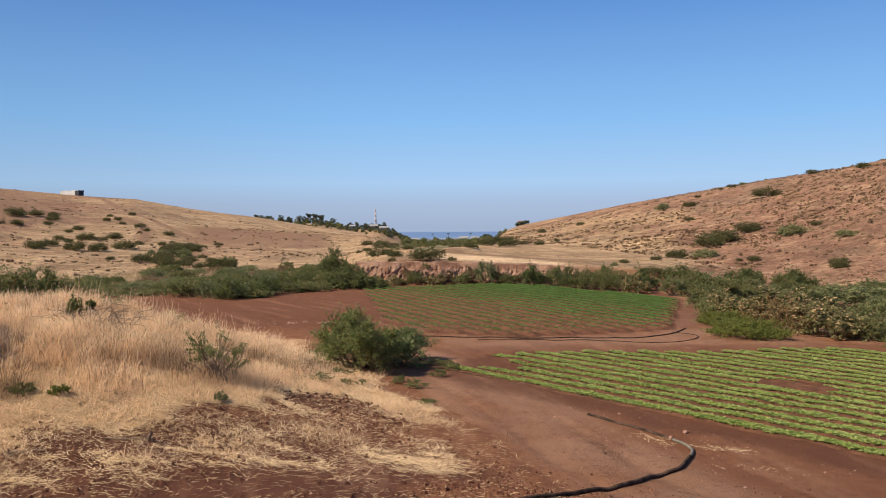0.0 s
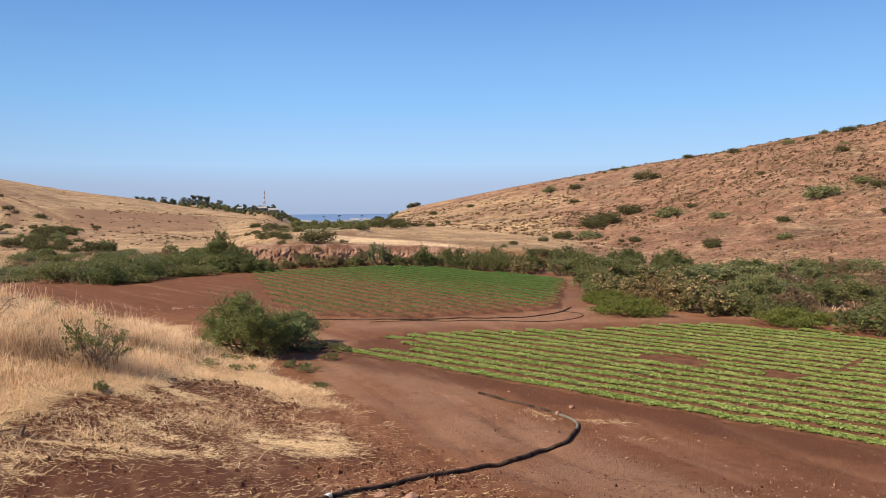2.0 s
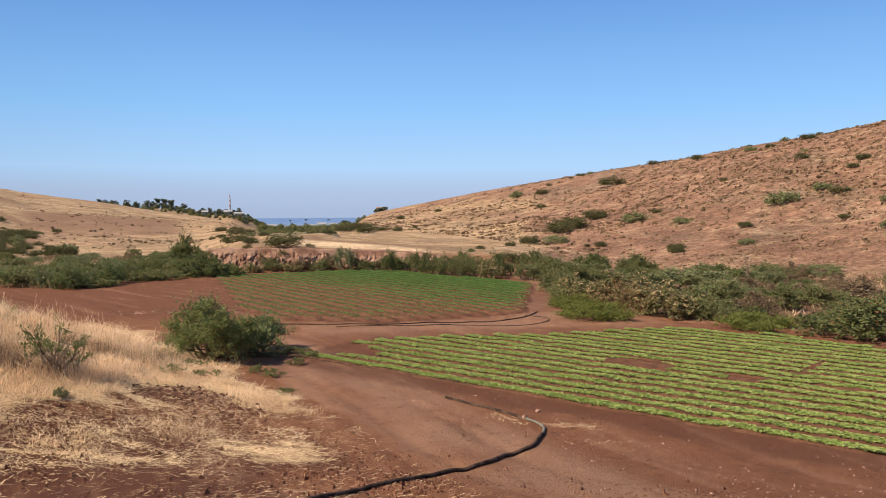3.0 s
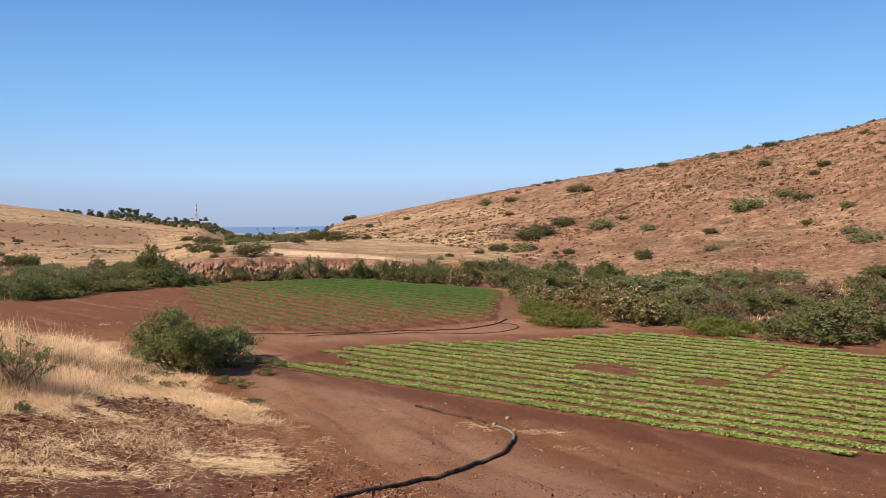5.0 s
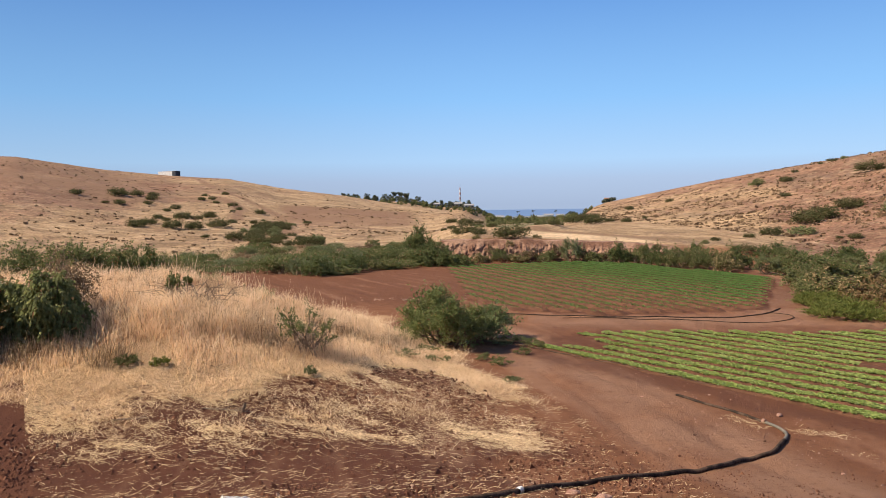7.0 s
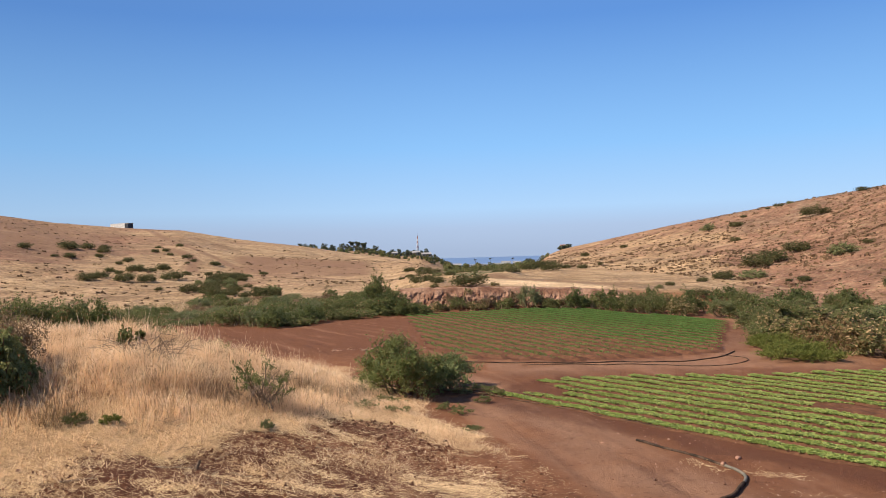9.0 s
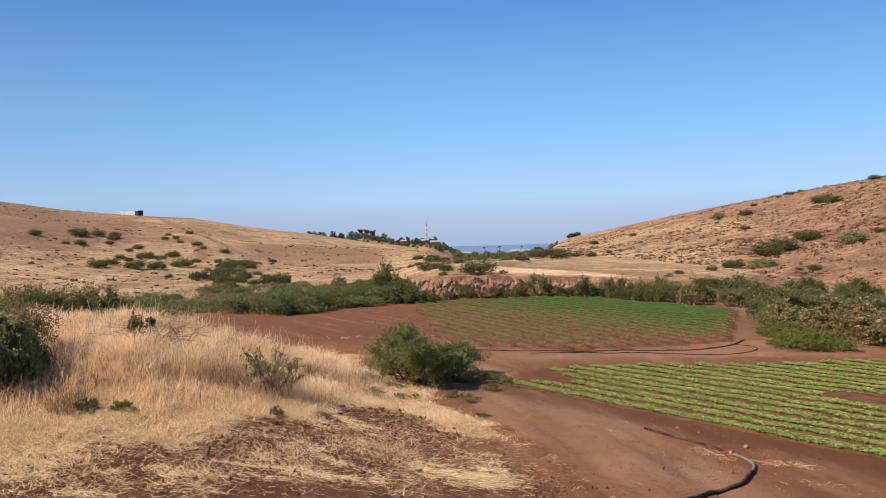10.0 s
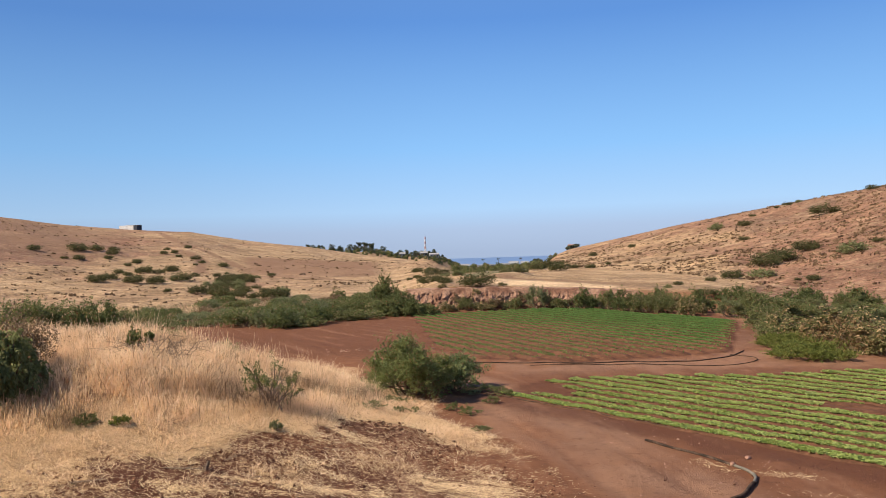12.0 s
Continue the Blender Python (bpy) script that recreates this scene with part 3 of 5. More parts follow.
def build_ground():
    azs = np.radians(np.concatenate([np.arange(-180, -48, 4.0), np.arange(-48, 42, 0.25), np.arange(42, 180, 4.0)]))
    rs = [0.002]
    while rs[-1] < 4900:
        rs.append(rs[-1] + max(0.1, 0.0175 * rs[-1]))
    rs = np.array(rs)
    A, R = np.meshgrid(azs, rs, indexing="ij")
    X, Y = 0.35 - np.sin(A) * R, np.cos(A) * R - 0.45
    V = np.stack([X, Y, ground(X, Y)], -1).reshape(-1, 3)
    na, nr = len(azs), len(rs)
    i = np.arange(na)[:, None]
    j = np.arange(nr - 1)[None]
    k = (i + 1) % na
    F = np.stack([i * nr + j, i * nr + j + 1, k * nr + j + 1, k * nr + j], -1).reshape(-1, 4)
    ob = link_mesh("ground", V, F, GROUND, None, True)
    col = ob.data.color_attributes.new("zone", 'FLOAT_COLOR', 'POINT')
    data = zones(X, Y)[..., (0, 1, 2, 4)].astype(np.float32)
    col.data.foreach_set("color", data.ravel())
    col = ob.data.color_attributes.new("tone", 'FLOAT_COLOR', 'POINT')
    col.data.foreach_set("color", tones(X, Y).astype(np.float32).ravel())
    return tagged(ob, "red-brown earth with dry straw-coloured grass hills around the valley", "ground", "", "structure")


build_ground()
sea_bm = bmesh.new()
vs = [sea_bm.verts.new(p) for p in ((-1500, 1300, -27), (1500, 1300, -27), (2600, 4850, -27), (-2600, 4850, -27))]
sea_bm.faces.new(vs)
tagged(part("water", sea_bm, SEA), "calm deep blue sea beyond the mouth of the valley", "sea", "", "structure")


# ---- eroded bank at the end of the far field ----
def build_bank():
    rnd = np.random.default_rng(3)
    root = tagged(empty("eroded_bank"), "steep eroded bank of reddish earth with a pale scar", "earth bank", "", "structure")
    az = np.radians(np.linspace(-14, 7.2, 700))
    t = np.linspace(0, 1, 24)
    A, T = np.meshgrid(az, t, indexing="ij")
    arc = A * 70
    lumps = 0.26 * fbm(arc, T * 3.0, 1.9, 51, 4) + 0.16 * fbm(arc, T * 2.0, 0.4, 52, 2) + 0.09 * fbm(arc, T * 2.0, 0.16, 53, 2)
    R = 69.7 + 1.5 * T + 1.2 * (T > 0.99) + lumps * np.sin(np.pi * np.clip(T * 1.1, 0, 1)) - 1.2 * ripple(-np.sin(A) * 70, np.cos(A) * 70, 7, 2.0)
    X, Y = -np.sin(A) * R, np.cos(A) * R
    Z = -0.25 + (np.interp(np.degrees(A), (-14, -9, 0), (1.45, 1.7, 2.25)) + 0.12 * fbm(arc, T * 0, 1.3, 66)) * T - 0.05 * (T > 0.99)
    fade = ease(-14, -9, np.degrees(A)) * ease(7.2, 6.2, np.degrees(A))
    Z = Z * fade - 0.3 * (1 - fade)
    n, m = A.shape
    i, j = np.arange(n - 1)[:, None], np.arange(m - 1)[None]
    F = np.stack([i * m + j, (i + 1) * m + j, (i + 1) * m + j + 1, i * m + j + 1], -1).reshape(-1, 4)
    link_mesh("bank_face", np.stack([X, Y, Z], -1).reshape(-1, 3), F, BANK, root)


build_bank()

# ---- crop fields ----
ROW_WAY = np.array([0.640, -0.768])
ROW_OUT = np.array([0.768, 0.640])
ROW_A = np.array([0.1, 27.9])
ROW_GAP = 0.765


def lettuce(rnd, n=10, size=0.13):
    """One young plant: a rosette of curling leaves, as vertices and faces."""
    th = rnd.uniform(0, 2 * np.pi, n)
    up = rnd.uniform(0.08, 0.75, n)
    N = np.stack([np.cos(th), np.sin(th), up], 1)
    P = np.stack([0.01 * np.cos(th), 0.01 * np.sin(th), np.zeros(n)], 1)
    return leaves(P, N, size, size * 0.42, rnd, 0.25, True)


def bed_mesh(a, b, width, high, parent, name="bed", rough=0.03):
    """A low ridge of loose earth from a to b along the ground."""
    length = float(np.hypot(*(b - a)))
    n = max(4, int(length / 0.35))
    u = np.linspace(0, 1, n)
    prof = np.array([(-1.0, -0.03), (-0.62, 0.6), (-0.3, 1.0), (0.3, 1.0), (0.62, 0.6), (1.0, -0.03)])
    side = np.array([-(b - a)[1], (b - a)[0]]) / length
    C = a[None] + (b - a)[None] * u[:, None]
    wob = rng.normal(size=(n, 6)) * rough
    X = C[:, None, 0] + side[0] * prof[None, :, 0] * width / 2 + wob * 0.7
    Y = C[:, None, 1] + side[1] * prof[None, :, 0] * width / 2 + wob * 0.4
    Z = ground(X, Y) + prof[None, :, 1] * high + rng.normal(size=(n, 6)) * rough * 0.5
    Z = Z - (1 - ease(0, 0.6, u * length) * ease(0, 0.6, (1 - u) * length))[:, None] * (high + 0.05)
    m = 6
    i, j = np.arange(n - 1)[:, None], np.arange(m - 1)[None]
    F = np.stack([i * m + j, (i + 1) * m + j, (i + 1) * m + j + 1, i * m + j + 1], -1).reshape(-1, 4)
    return link_mesh(name, np.stack([X, Y, Z], -1).reshape(-1, 3), F, BED, parent)


def clip_line(o, d, poly, lo=-60.0, hi=60.0):
    """The stretch of the line o + t d that lies in the polygon."""
    t = np.arange(lo, hi, 0.1)
    ok = inside(o[0] + d[0] * t, o[1] + d[1] * t, poly)
    return (t[ok].min(), t[ok].max()) if ok.any() else None


def bare_spot(p, q):
    """1 where the crop has failed."""
    def blot(cx, cy, along, across):
        d = np.array([p - cx, q - cy])
        a, c = d[0] * ROW_WAY[0] + d[1] * ROW_WAY[1], d[0] * ROW_OUT[0] + d[1] * ROW_OUT[1]
        return (a / along) ** 2 + (c / across) ** 2 < 1
    return blot(10.8, 24.2, 1.25, 0.75) or blot(12.9, 21.4, 0.6, 0.4) or blot(15.8, 22.5, 0.13, 1.6) or blot(17.4, 20.4, 0.5, 0.3)


def build_field_a():
    rnd = np.random.default_rng(11)
    models = [lettuce(np.random.default_rng(40 + k), 7, 0.088) for k in range(6)]
    shared = []
    for V, F in models:
        o = link_mesh("plant", V, F, LETTUCE)
        shared.append(o.data)
        bpy.data.objects.remove(o)
    single = 0
    for k in range(30):
        o = ROW_A + ROW_OUT * (k * ROW_GAP + 0.26)
        span = clip_line(o, ROW_WAY, FIELD_A)
        if not span or span[1] - span[0] < 1.0:
            continue
        t0, t1 = span
        t0 += (0.0, 1.2, 2.6, 1.6, 0.2, 0.3)[k % 6] * (k < 6)
        row = tagged(empty("crop_row"), "row of young bright green leafy crop on a low earth bed", "crop row", "crop rows of the near field")
        bed_mesh(o + ROW_WAY * t0, o + ROW_WAY * t1, 0.64, 0.06, row, rough=0.016)
        VV, FF, off = [], [], 0
        for line in (-0.145, -0.07, 0.0, 0.07, 0.145):
            t = t0 + rnd.uniform(0, 0.15)
            while t < t1:
                p, q = o + ROW_WAY * t + ROW_OUT * (line + rnd.normal() * 0.025)
                t += rnd.uniform(0.045, 0.07)
                thin = 0.03 + 0.5 * (1 - ease(0, 3.5, t - t0)) * (k in (1, 3, 4)) + 0.05 * (ripple(p, q, 1.9, 0.3) > 0.5) + 0.28 * float(ease(0.6, 1.2, fbm(p, q, 1.3, 71, 3)))
                if rnd.random() < thin or bare_spot(p, q):
                    continue
                z = gz(p, q) + 0.07
                s = rnd.uniform(0.75, 1.2)
                if k < 4 and t > 9 and single < 300:
                    leaf = new("plant", shared[rnd.integers(6)])
                    leaf.parent = row
                    leaf.matrix_basis = pose(p, q, z, 0, 0, rnd.uniform(0, 360)) @ Matrix.Scale(s, 4)
                    single += 1
                    continue
                V, F = models[rnd.integers(6)]
                a = rnd.uniform(0, 2 * np.pi)
                ca, sa2 = math.cos(a) * s, math.sin(a) * s
                VV.append(np.stack([p + V[:, 0] * ca - V[:, 1] * sa2, q + V[:, 0] * sa2 + V[:, 1] * ca, z + V[:, 2] * s], 1))
                FF.append(F + off)
                off += len(V)
        if VV:
            tagged(link_mesh("foliage", np.concatenate(VV), np.concatenate(FF), LETTUCE, row), "", "", "", "stuff")


build_field_a()


def build_field_b():
    """The far field: wide beds with fine seedlings, bare towards the near corner."""
    rnd = np.random.default_rng(12)
    d = np.array([9.0, -19.6])
    d /= np.hypot(*d)
    out = np.array([-d[1], d[0]])
    for k in range(-21, 23):
        o = np.array([5.0, 50.0]) + out * k * 0.92
        span = clip_line(o, d, FIELD_B)
        if not span or span[1] - span[0] < 2:
            continue
        row = tagged(empty("seedling_bed"), "long raised earth bed with fine green seedlings", "crop bed", "beds of the far field")
        a, b = o + d * span[0], o + d * span[1]
        bed_mesh(a, b, 0.76, 0.12, row, rough=0.016)
        n = int((span[1] - span[0]) * 900)
        t = rnd.uniform(span[0], span[1], n)
        c = rnd.integers(0, 2, n) * 0.24 - 0.12 + rnd.normal(size=n) * 0.05
        x, y = o[0] + d[0] * t + out[0] * c, o[1] + d[1] * t + out[1] * c
        green = (0.88 * ease(0.42, 1.5, 0.072 * x + 0.044 * (y - 36) - 0.35 + 0.14 * fbm(x, y, 5, 73)) + 0.05) * ease(0, 2.5, span[1] - t) * ease(-1.0, 0.2, fbm(x, y, 1.6, 74) + 0.6)
        ok = rnd.random(n) < green
        P = np.stack([x, y, ground(x, y) + 0.125], 1)[ok]
        if len(P) < 5:
            continue
        N = rnd.normal(size=P.shape) * 0.6
        N[:, 2] = 0.8
        V, F = leaves(P, N, 0.085, 0.026, rnd, 0.1, True)
        tagged(link_mesh("seedling_cover", V, F, SEEDLING, row), "", "", "", "stuff")


build_field_b()


# ---- irrigation pipes ----
def glide(pts, step=0.06):
    """A smooth run through plan points, laid on the ground."""
    pts = np.asarray(pts, float)
    ext = np.concatenate([[2 * pts[0] - pts[1]], pts, [2 * pts[-1] - pts[-2]]])
    res = []
    for p0, p1, p2, p3 in zip(ext, ext[1:], ext[2:], ext[3:]):
        m = max(3, int(np.hypot(*(p2 - p1)) / step))
        t = np.linspace(0, 1, m, endpoint=False)[:, None]
        res.append(0.5 * (2 * p1 + (p2 - p0) * t + (2 * p0 - 5 * p1 + 4 * p2 - p3) * t ** 2 + (3 * p1 - p0 - 3 * p2 + p3) * t ** 3))
    return np.concatenate(res + [pts[-1:]])


def pipe_run(name, pts, radius, mat, parent, label="", squash=0.8, wobble=0.0, step=0.06):
    c = glide(pts, step)
    if wobble:
        c = c + wobble * np.stack([ripple(c[:, 0], c[:, 1], 0.5, 1.0), ripple(c[:, 0], c[:, 1], 0.4, 2.0)], 1)
    z = ground(c[:, 0], c[:, 1]) + radius * squash
    rad = radius * (1 + 0.07 * np.sin(np.arange(len(c)) * 0.7) * np.sin(np.arange(len(c)) * 0.23))
    V, F = tubes([(np.column_stack([c, z]), rad)], 10)
    return tagged(link_mesh(name, V, F, mat, parent, True), label)


hose = tagged(empty("irrigation_hose"), "thick black lay-flat irrigation hose snaking over the dirt track", "hose")
near_run = pipe_run("hose", [(-3.4, 8.2), (-1.92, 9.61), (-1.15, 10.4), (-0.14, 11.3), (0.8, 12.5), (1.77, 13.3), (2.72, 14.1), (3.3, 14.5), (4.05, 15.5), (4.71, 15.95), (5.25, 16.9)], 0.043, RUBBER, hose, wobble=0.02)
pipe_run("hose_bend", [(5.25, 16.9), (5.47, 17.5), (5.45, 18.0), (5.3, 18.35)], 0.036, plain("dusty_grey_hose", (0.13, 0.12, 0.09, 1), (0.20, 0.17, 0.13, 1), 5.0, 0.7), hose, "dusty grey bend of the hose")
pipe_run("hose_tail", [(5.3, 18.35), (4.84, 19.2), (4.43, 19.9), (3.79, 20.9)], 0.036, RUBBER, hose, squash=0.45)


def coupling(x, y, turn, mat=STEEL, size=0.047):
    """A short sleeve with two raised rings."""
    body = None
    for name, shift, w, rr in (("coupling", 0.0, 0.05, 1.06), ("ring", -0.022, 0.018, 1.2), ("ring", 0.022, 0.018, 1.2)):
        bm = bmesh.new()
        m = pose(x, y, gz(x, y) + 0.042, 0, 90, turn) @ Matrix.Translation((0, 0, shift))
        bmesh.ops.create_cone(bm, cap_ends=True, segments=16, radius1=size * rr, radius2=size * rr, depth=w, matrix=m)
        o = part(name, bm, mat, body or hose, "" if body else "metal hose coupling", True)
        body = body or o
    return body


coupling(-0.14, 11.3, 50)
coupling(5.27, 18.42, 120, ROCK)
# from x = 1.2 on, this dark line stands in for the row's edge shadow
edge_pipe = tagged(empty("drip_pipe"), "thin black drip pipe, continued as the edge shadow of the first crop row", "irrigation pipe")
pipe_run("pipe", [(-3.2, 31.5), (-1.8, 29.6), (-0.4, 28.2), (1.2, 26.55), (3.6, 23.75), (6.1, 20.85)], 0.02, RUBBER, edge_pipe, wobble=0.03, step=0.12)
head_pipe = tagged(empty("header_pipe"), "black irrigation pipe along the near edge of the far field", "irrigation pipe")
pipe_run("pipe", [(-3.0, 36.8), (-1.04, 36.4), (1.14, 35.9), (3.63, 35.4), (6.87, 35.3), (8.7, 35.3), (10.6, 36.6), (11.6, 38.2)], 0.028, RUBBER, head_pipe, wobble=0.0, step=0.15)
loop_pipe = tagged(empty("header_pipe"), "slack black pipe curving across the dirt track", "irrigation pipe")
pipe_run("pipe", [(1.5, 35.2), (6.7, 34.4), (8.23, 33.75), (10.03, 34.05), (11.01, 34.7), (11.4, 36.0), (10.6, 36.9)], 0.019, RUBBER, loop_pipe, step=0.15)


# ---- shrubs: patterns, then copies ----
FAR_DARK = shrub("shrub", 21, 1, 0.62, 2100, 0.052, LEAF_SLOPE, "rounded dark green shrub on the dry grass slope", 11, stems=4, lump=1.25, shoot=4, tri=True, slim=0.42)
FAR_OLIVE = shrub("shrub", 22, 1, 0.55, 2100, 0.052, LEAF_SLOPE, "low olive-green scrub bush on the dry slope", 11, stems=4, lump=1.25, shoot=4, tri=True, slim=0.42)
FAR_GREY = shrub("shrub", 23, 1, 0.45, 1400, 0.064, LEAF_GREY, "low grey-green sage bush on the bare slope", 11, stems=4, lump=1.1, shoot=8, tri=True, slim=0.4)
MID_DARK = shrub("bush", 31, 1, 0.62, 5600, 0.038, LEAF_DARK, "dense dark green bush beside the creek", 12, upright=0.8, lump=0.9, tri=True, slim=0.36)
MID_OLIVE = shrub("bush", 32, 1, 0.62, 5600, 0.038, LEAF_OLIVE, "dense olive-green bush beside the creek", 16, upright=1.0, lump=0.8, tri=True, slim=0.36)
MID_GREY = shrub("bush", 33, 1, 0.75, 5600, 0.038, LEAF_GREY, "upright grey-green bush beside the fields", 15, upright=1.5, lump=0.75, tri=True, slim=0.33)
MID_BRIGHT = shrub("bush", 34, 1, 0.36, 9000, 0.038, LEAF_BRIGHT, "low bright green broom bush at the edge of the crop", 10, upright=2.2, tri=True, slim=0.2, shoot=12)
MID_BROWN = shrub("bush", 35, 1, 0.45, 5000, 0.037, LEAF_BROWN, "dry brown thicket behind the green bushes", 12, upright=1.2, lump=0.9, tri=True, slim=0.3)
MID_PALE = shrub("bush", 36, 1, 0.62, 5200, 0.039, leafy("pale_pad_leaf", (0.115, 0.120, 0.044, 1), (0.24, 0.222, 0.098, 1), (0.52, 0.36, 0.19, 1), 0.22), "straggly bush with pale dusty leaves", 13, lump=0.85, tri=True, slim=0.42)
MID_RUST = shrub("bush", 41, 1, 0.62, 5200, 0.039, leafy("half_withered_leaf", (0.20, 0.125, 0.060, 1), (0.40, 0.27, 0.135, 1), (0.12, 0.12, 0.045, 1), 0.25), "half withered bush with yellow-brown leaves", 13, lump=0.85, upright=0.8, tri=True, slim=0.4)
CREEK_DARK = shrub("creek_bush", 37, 1, 0.6, 3400, 0.043, LEAF_DARK, "dense dark green bush in the creek thicket", 12, stems=5, lump=0.95, tri=True, slim=0.4, shoot=16)
CREEK_OLIVE = shrub("creek_bush", 38, 1, 0.6, 3400, 0.043, LEAF_OLIVE, "dusty olive-green bush in the creek thicket", 12, stems=5, lump=0.95, tri=True, slim=0.4, shoot=16)
CREEK_GREY = shrub("creek_bush", 39, 1, 0.6, 3400, 0.043, leafy("willow_leaf", (0.135, 0.156, 0.068, 1), (0.25, 0.265, 0.130, 1), (0.25, 0.19, 0.12, 1), 0.05), "grey-green willowy bush in the creek thicket", 11, stems=5, upright=1.0, tri=True, slim=0.3, shoot=16)
CREEK_BROWN = shrub("creek_bush", 40, 1, 0.45, 2800, 0.043, LEAF_BROWN, "dry brown bush in the creek thicket", 11, stems=6, upright=0.9, tri=True, slim=0.3)
BASES = {FAR_DARK: 0.62, FAR_OLIVE: 0.55, FAR_GREY: 0.45, MID_DARK: 0.62, MID_OLIVE: 0.62, MID_GREY: 0.75, MID_BRIGHT: 0.36, MID_BROWN: 0.45, MID_PALE: 0.62, MID_RUST: 0.62, CREEK_DARK: 0.6, CREEK_OLIVE: 0.6, CREEK_GREY: 0.6, CREEK_BROWN: 0.45}
turn_rng = random.Random(5)


def plant(kind, x, y, wide, tall=None, label="", group=""):
    flat = (tall / (wide * BASES[kind])) if tall else turn_rng.uniform(0.85, 1.15)
    return put(kind, x, y, wide, turn_rng.uniform(0, 360), -0.03 * wide, flat, label, group)


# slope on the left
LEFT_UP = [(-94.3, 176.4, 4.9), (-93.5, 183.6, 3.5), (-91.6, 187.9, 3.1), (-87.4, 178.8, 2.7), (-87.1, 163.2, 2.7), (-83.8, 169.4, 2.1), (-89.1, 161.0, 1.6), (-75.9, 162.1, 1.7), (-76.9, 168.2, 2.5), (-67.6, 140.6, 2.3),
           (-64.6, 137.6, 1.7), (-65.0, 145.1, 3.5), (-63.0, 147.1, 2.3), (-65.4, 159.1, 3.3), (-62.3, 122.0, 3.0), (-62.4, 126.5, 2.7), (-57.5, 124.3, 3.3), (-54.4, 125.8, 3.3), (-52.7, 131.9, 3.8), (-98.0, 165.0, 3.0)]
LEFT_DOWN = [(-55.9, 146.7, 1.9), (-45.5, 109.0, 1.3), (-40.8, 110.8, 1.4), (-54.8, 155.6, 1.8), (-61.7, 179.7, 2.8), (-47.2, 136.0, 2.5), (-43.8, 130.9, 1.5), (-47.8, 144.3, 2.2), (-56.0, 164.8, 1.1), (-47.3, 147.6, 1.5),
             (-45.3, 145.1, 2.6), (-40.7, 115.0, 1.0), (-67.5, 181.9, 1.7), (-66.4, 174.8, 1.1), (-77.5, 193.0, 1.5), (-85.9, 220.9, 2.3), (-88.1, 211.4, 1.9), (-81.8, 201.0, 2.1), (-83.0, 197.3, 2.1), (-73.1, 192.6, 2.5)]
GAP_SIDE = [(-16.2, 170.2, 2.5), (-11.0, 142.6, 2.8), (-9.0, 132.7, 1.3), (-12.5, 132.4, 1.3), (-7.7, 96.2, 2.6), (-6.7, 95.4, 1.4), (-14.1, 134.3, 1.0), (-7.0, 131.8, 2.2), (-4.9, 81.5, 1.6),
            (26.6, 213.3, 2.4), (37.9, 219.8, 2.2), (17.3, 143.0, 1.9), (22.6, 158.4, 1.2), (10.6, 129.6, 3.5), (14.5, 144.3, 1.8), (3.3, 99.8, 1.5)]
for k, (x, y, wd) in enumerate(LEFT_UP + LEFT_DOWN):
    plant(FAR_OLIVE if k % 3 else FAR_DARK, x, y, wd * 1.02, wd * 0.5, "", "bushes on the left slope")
# a gully full of bushes climbs from the creek
gully = np.random.default_rng(19)
for k in range(44):
    f = gully.random() ** 1.2
    x, y = np.interp(f, (0, 0.5, 1), (-31, -43, -50)) + gully.normal() * (3.4 - 2.2 * f), np.interp(f, (0, 0.5, 1), (100, 130, 166)) + gully.normal() * 2.5
    wd = gully.uniform(1.4, 3.4) * (1.1 - 0.4 * f)
    plant((FAR_DARK, FAR_OLIVE, FAR_OLIVE, FAR_GREY)[k % 4], float(x), float(y), wd, wd * 0.5, "", "bushes in the gully")
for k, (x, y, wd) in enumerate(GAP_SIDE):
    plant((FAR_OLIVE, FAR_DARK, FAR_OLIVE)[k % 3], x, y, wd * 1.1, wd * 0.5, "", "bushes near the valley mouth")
spur = np.random.default_rng(20)
for k in range(30):
    az, rr = spur.uniform(2.3, 5.6), spur.uniform(100, 230)
    if rr > 90 + 60 * (az - 2.2):
        continue
    x, y = -math.sin(math.radians(az)) * rr, math.cos(math.radians(az)) * rr
    wd = spur.uniform(0.7, 1.7)
    plant((FAR_DARK, FAR_OLIVE, FAR_GREY)[k % 3], x, y, wd, wd * 0.5, "", "bushes near the valley mouth")
for az, rr, wd in ((-0.9, 108, 2.4), (-1.5, 112, 2.0), (-1.1, 114, 2.6), (-2.2, 118, 1.8), (-3.2, 135, 3.0), (-3.7, 150, 3.2), (-4.1, 150, 2.4), (-3.4, 160, 3.0), (-4.6, 170, 2.6)):
    plant(FAR_DARK if wd > 2.5 else FAR_OLIVE, -math.sin(math.radians(az)) * rr, math.cos(math.radians(az)) * rr, wd, wd * 0.5, "", "bushes near the valley mouth")
plant(FAR_DARK, -1.5, 72.4, 3.5, 1.5, "dense dark bush on the edge of the pale shelf")
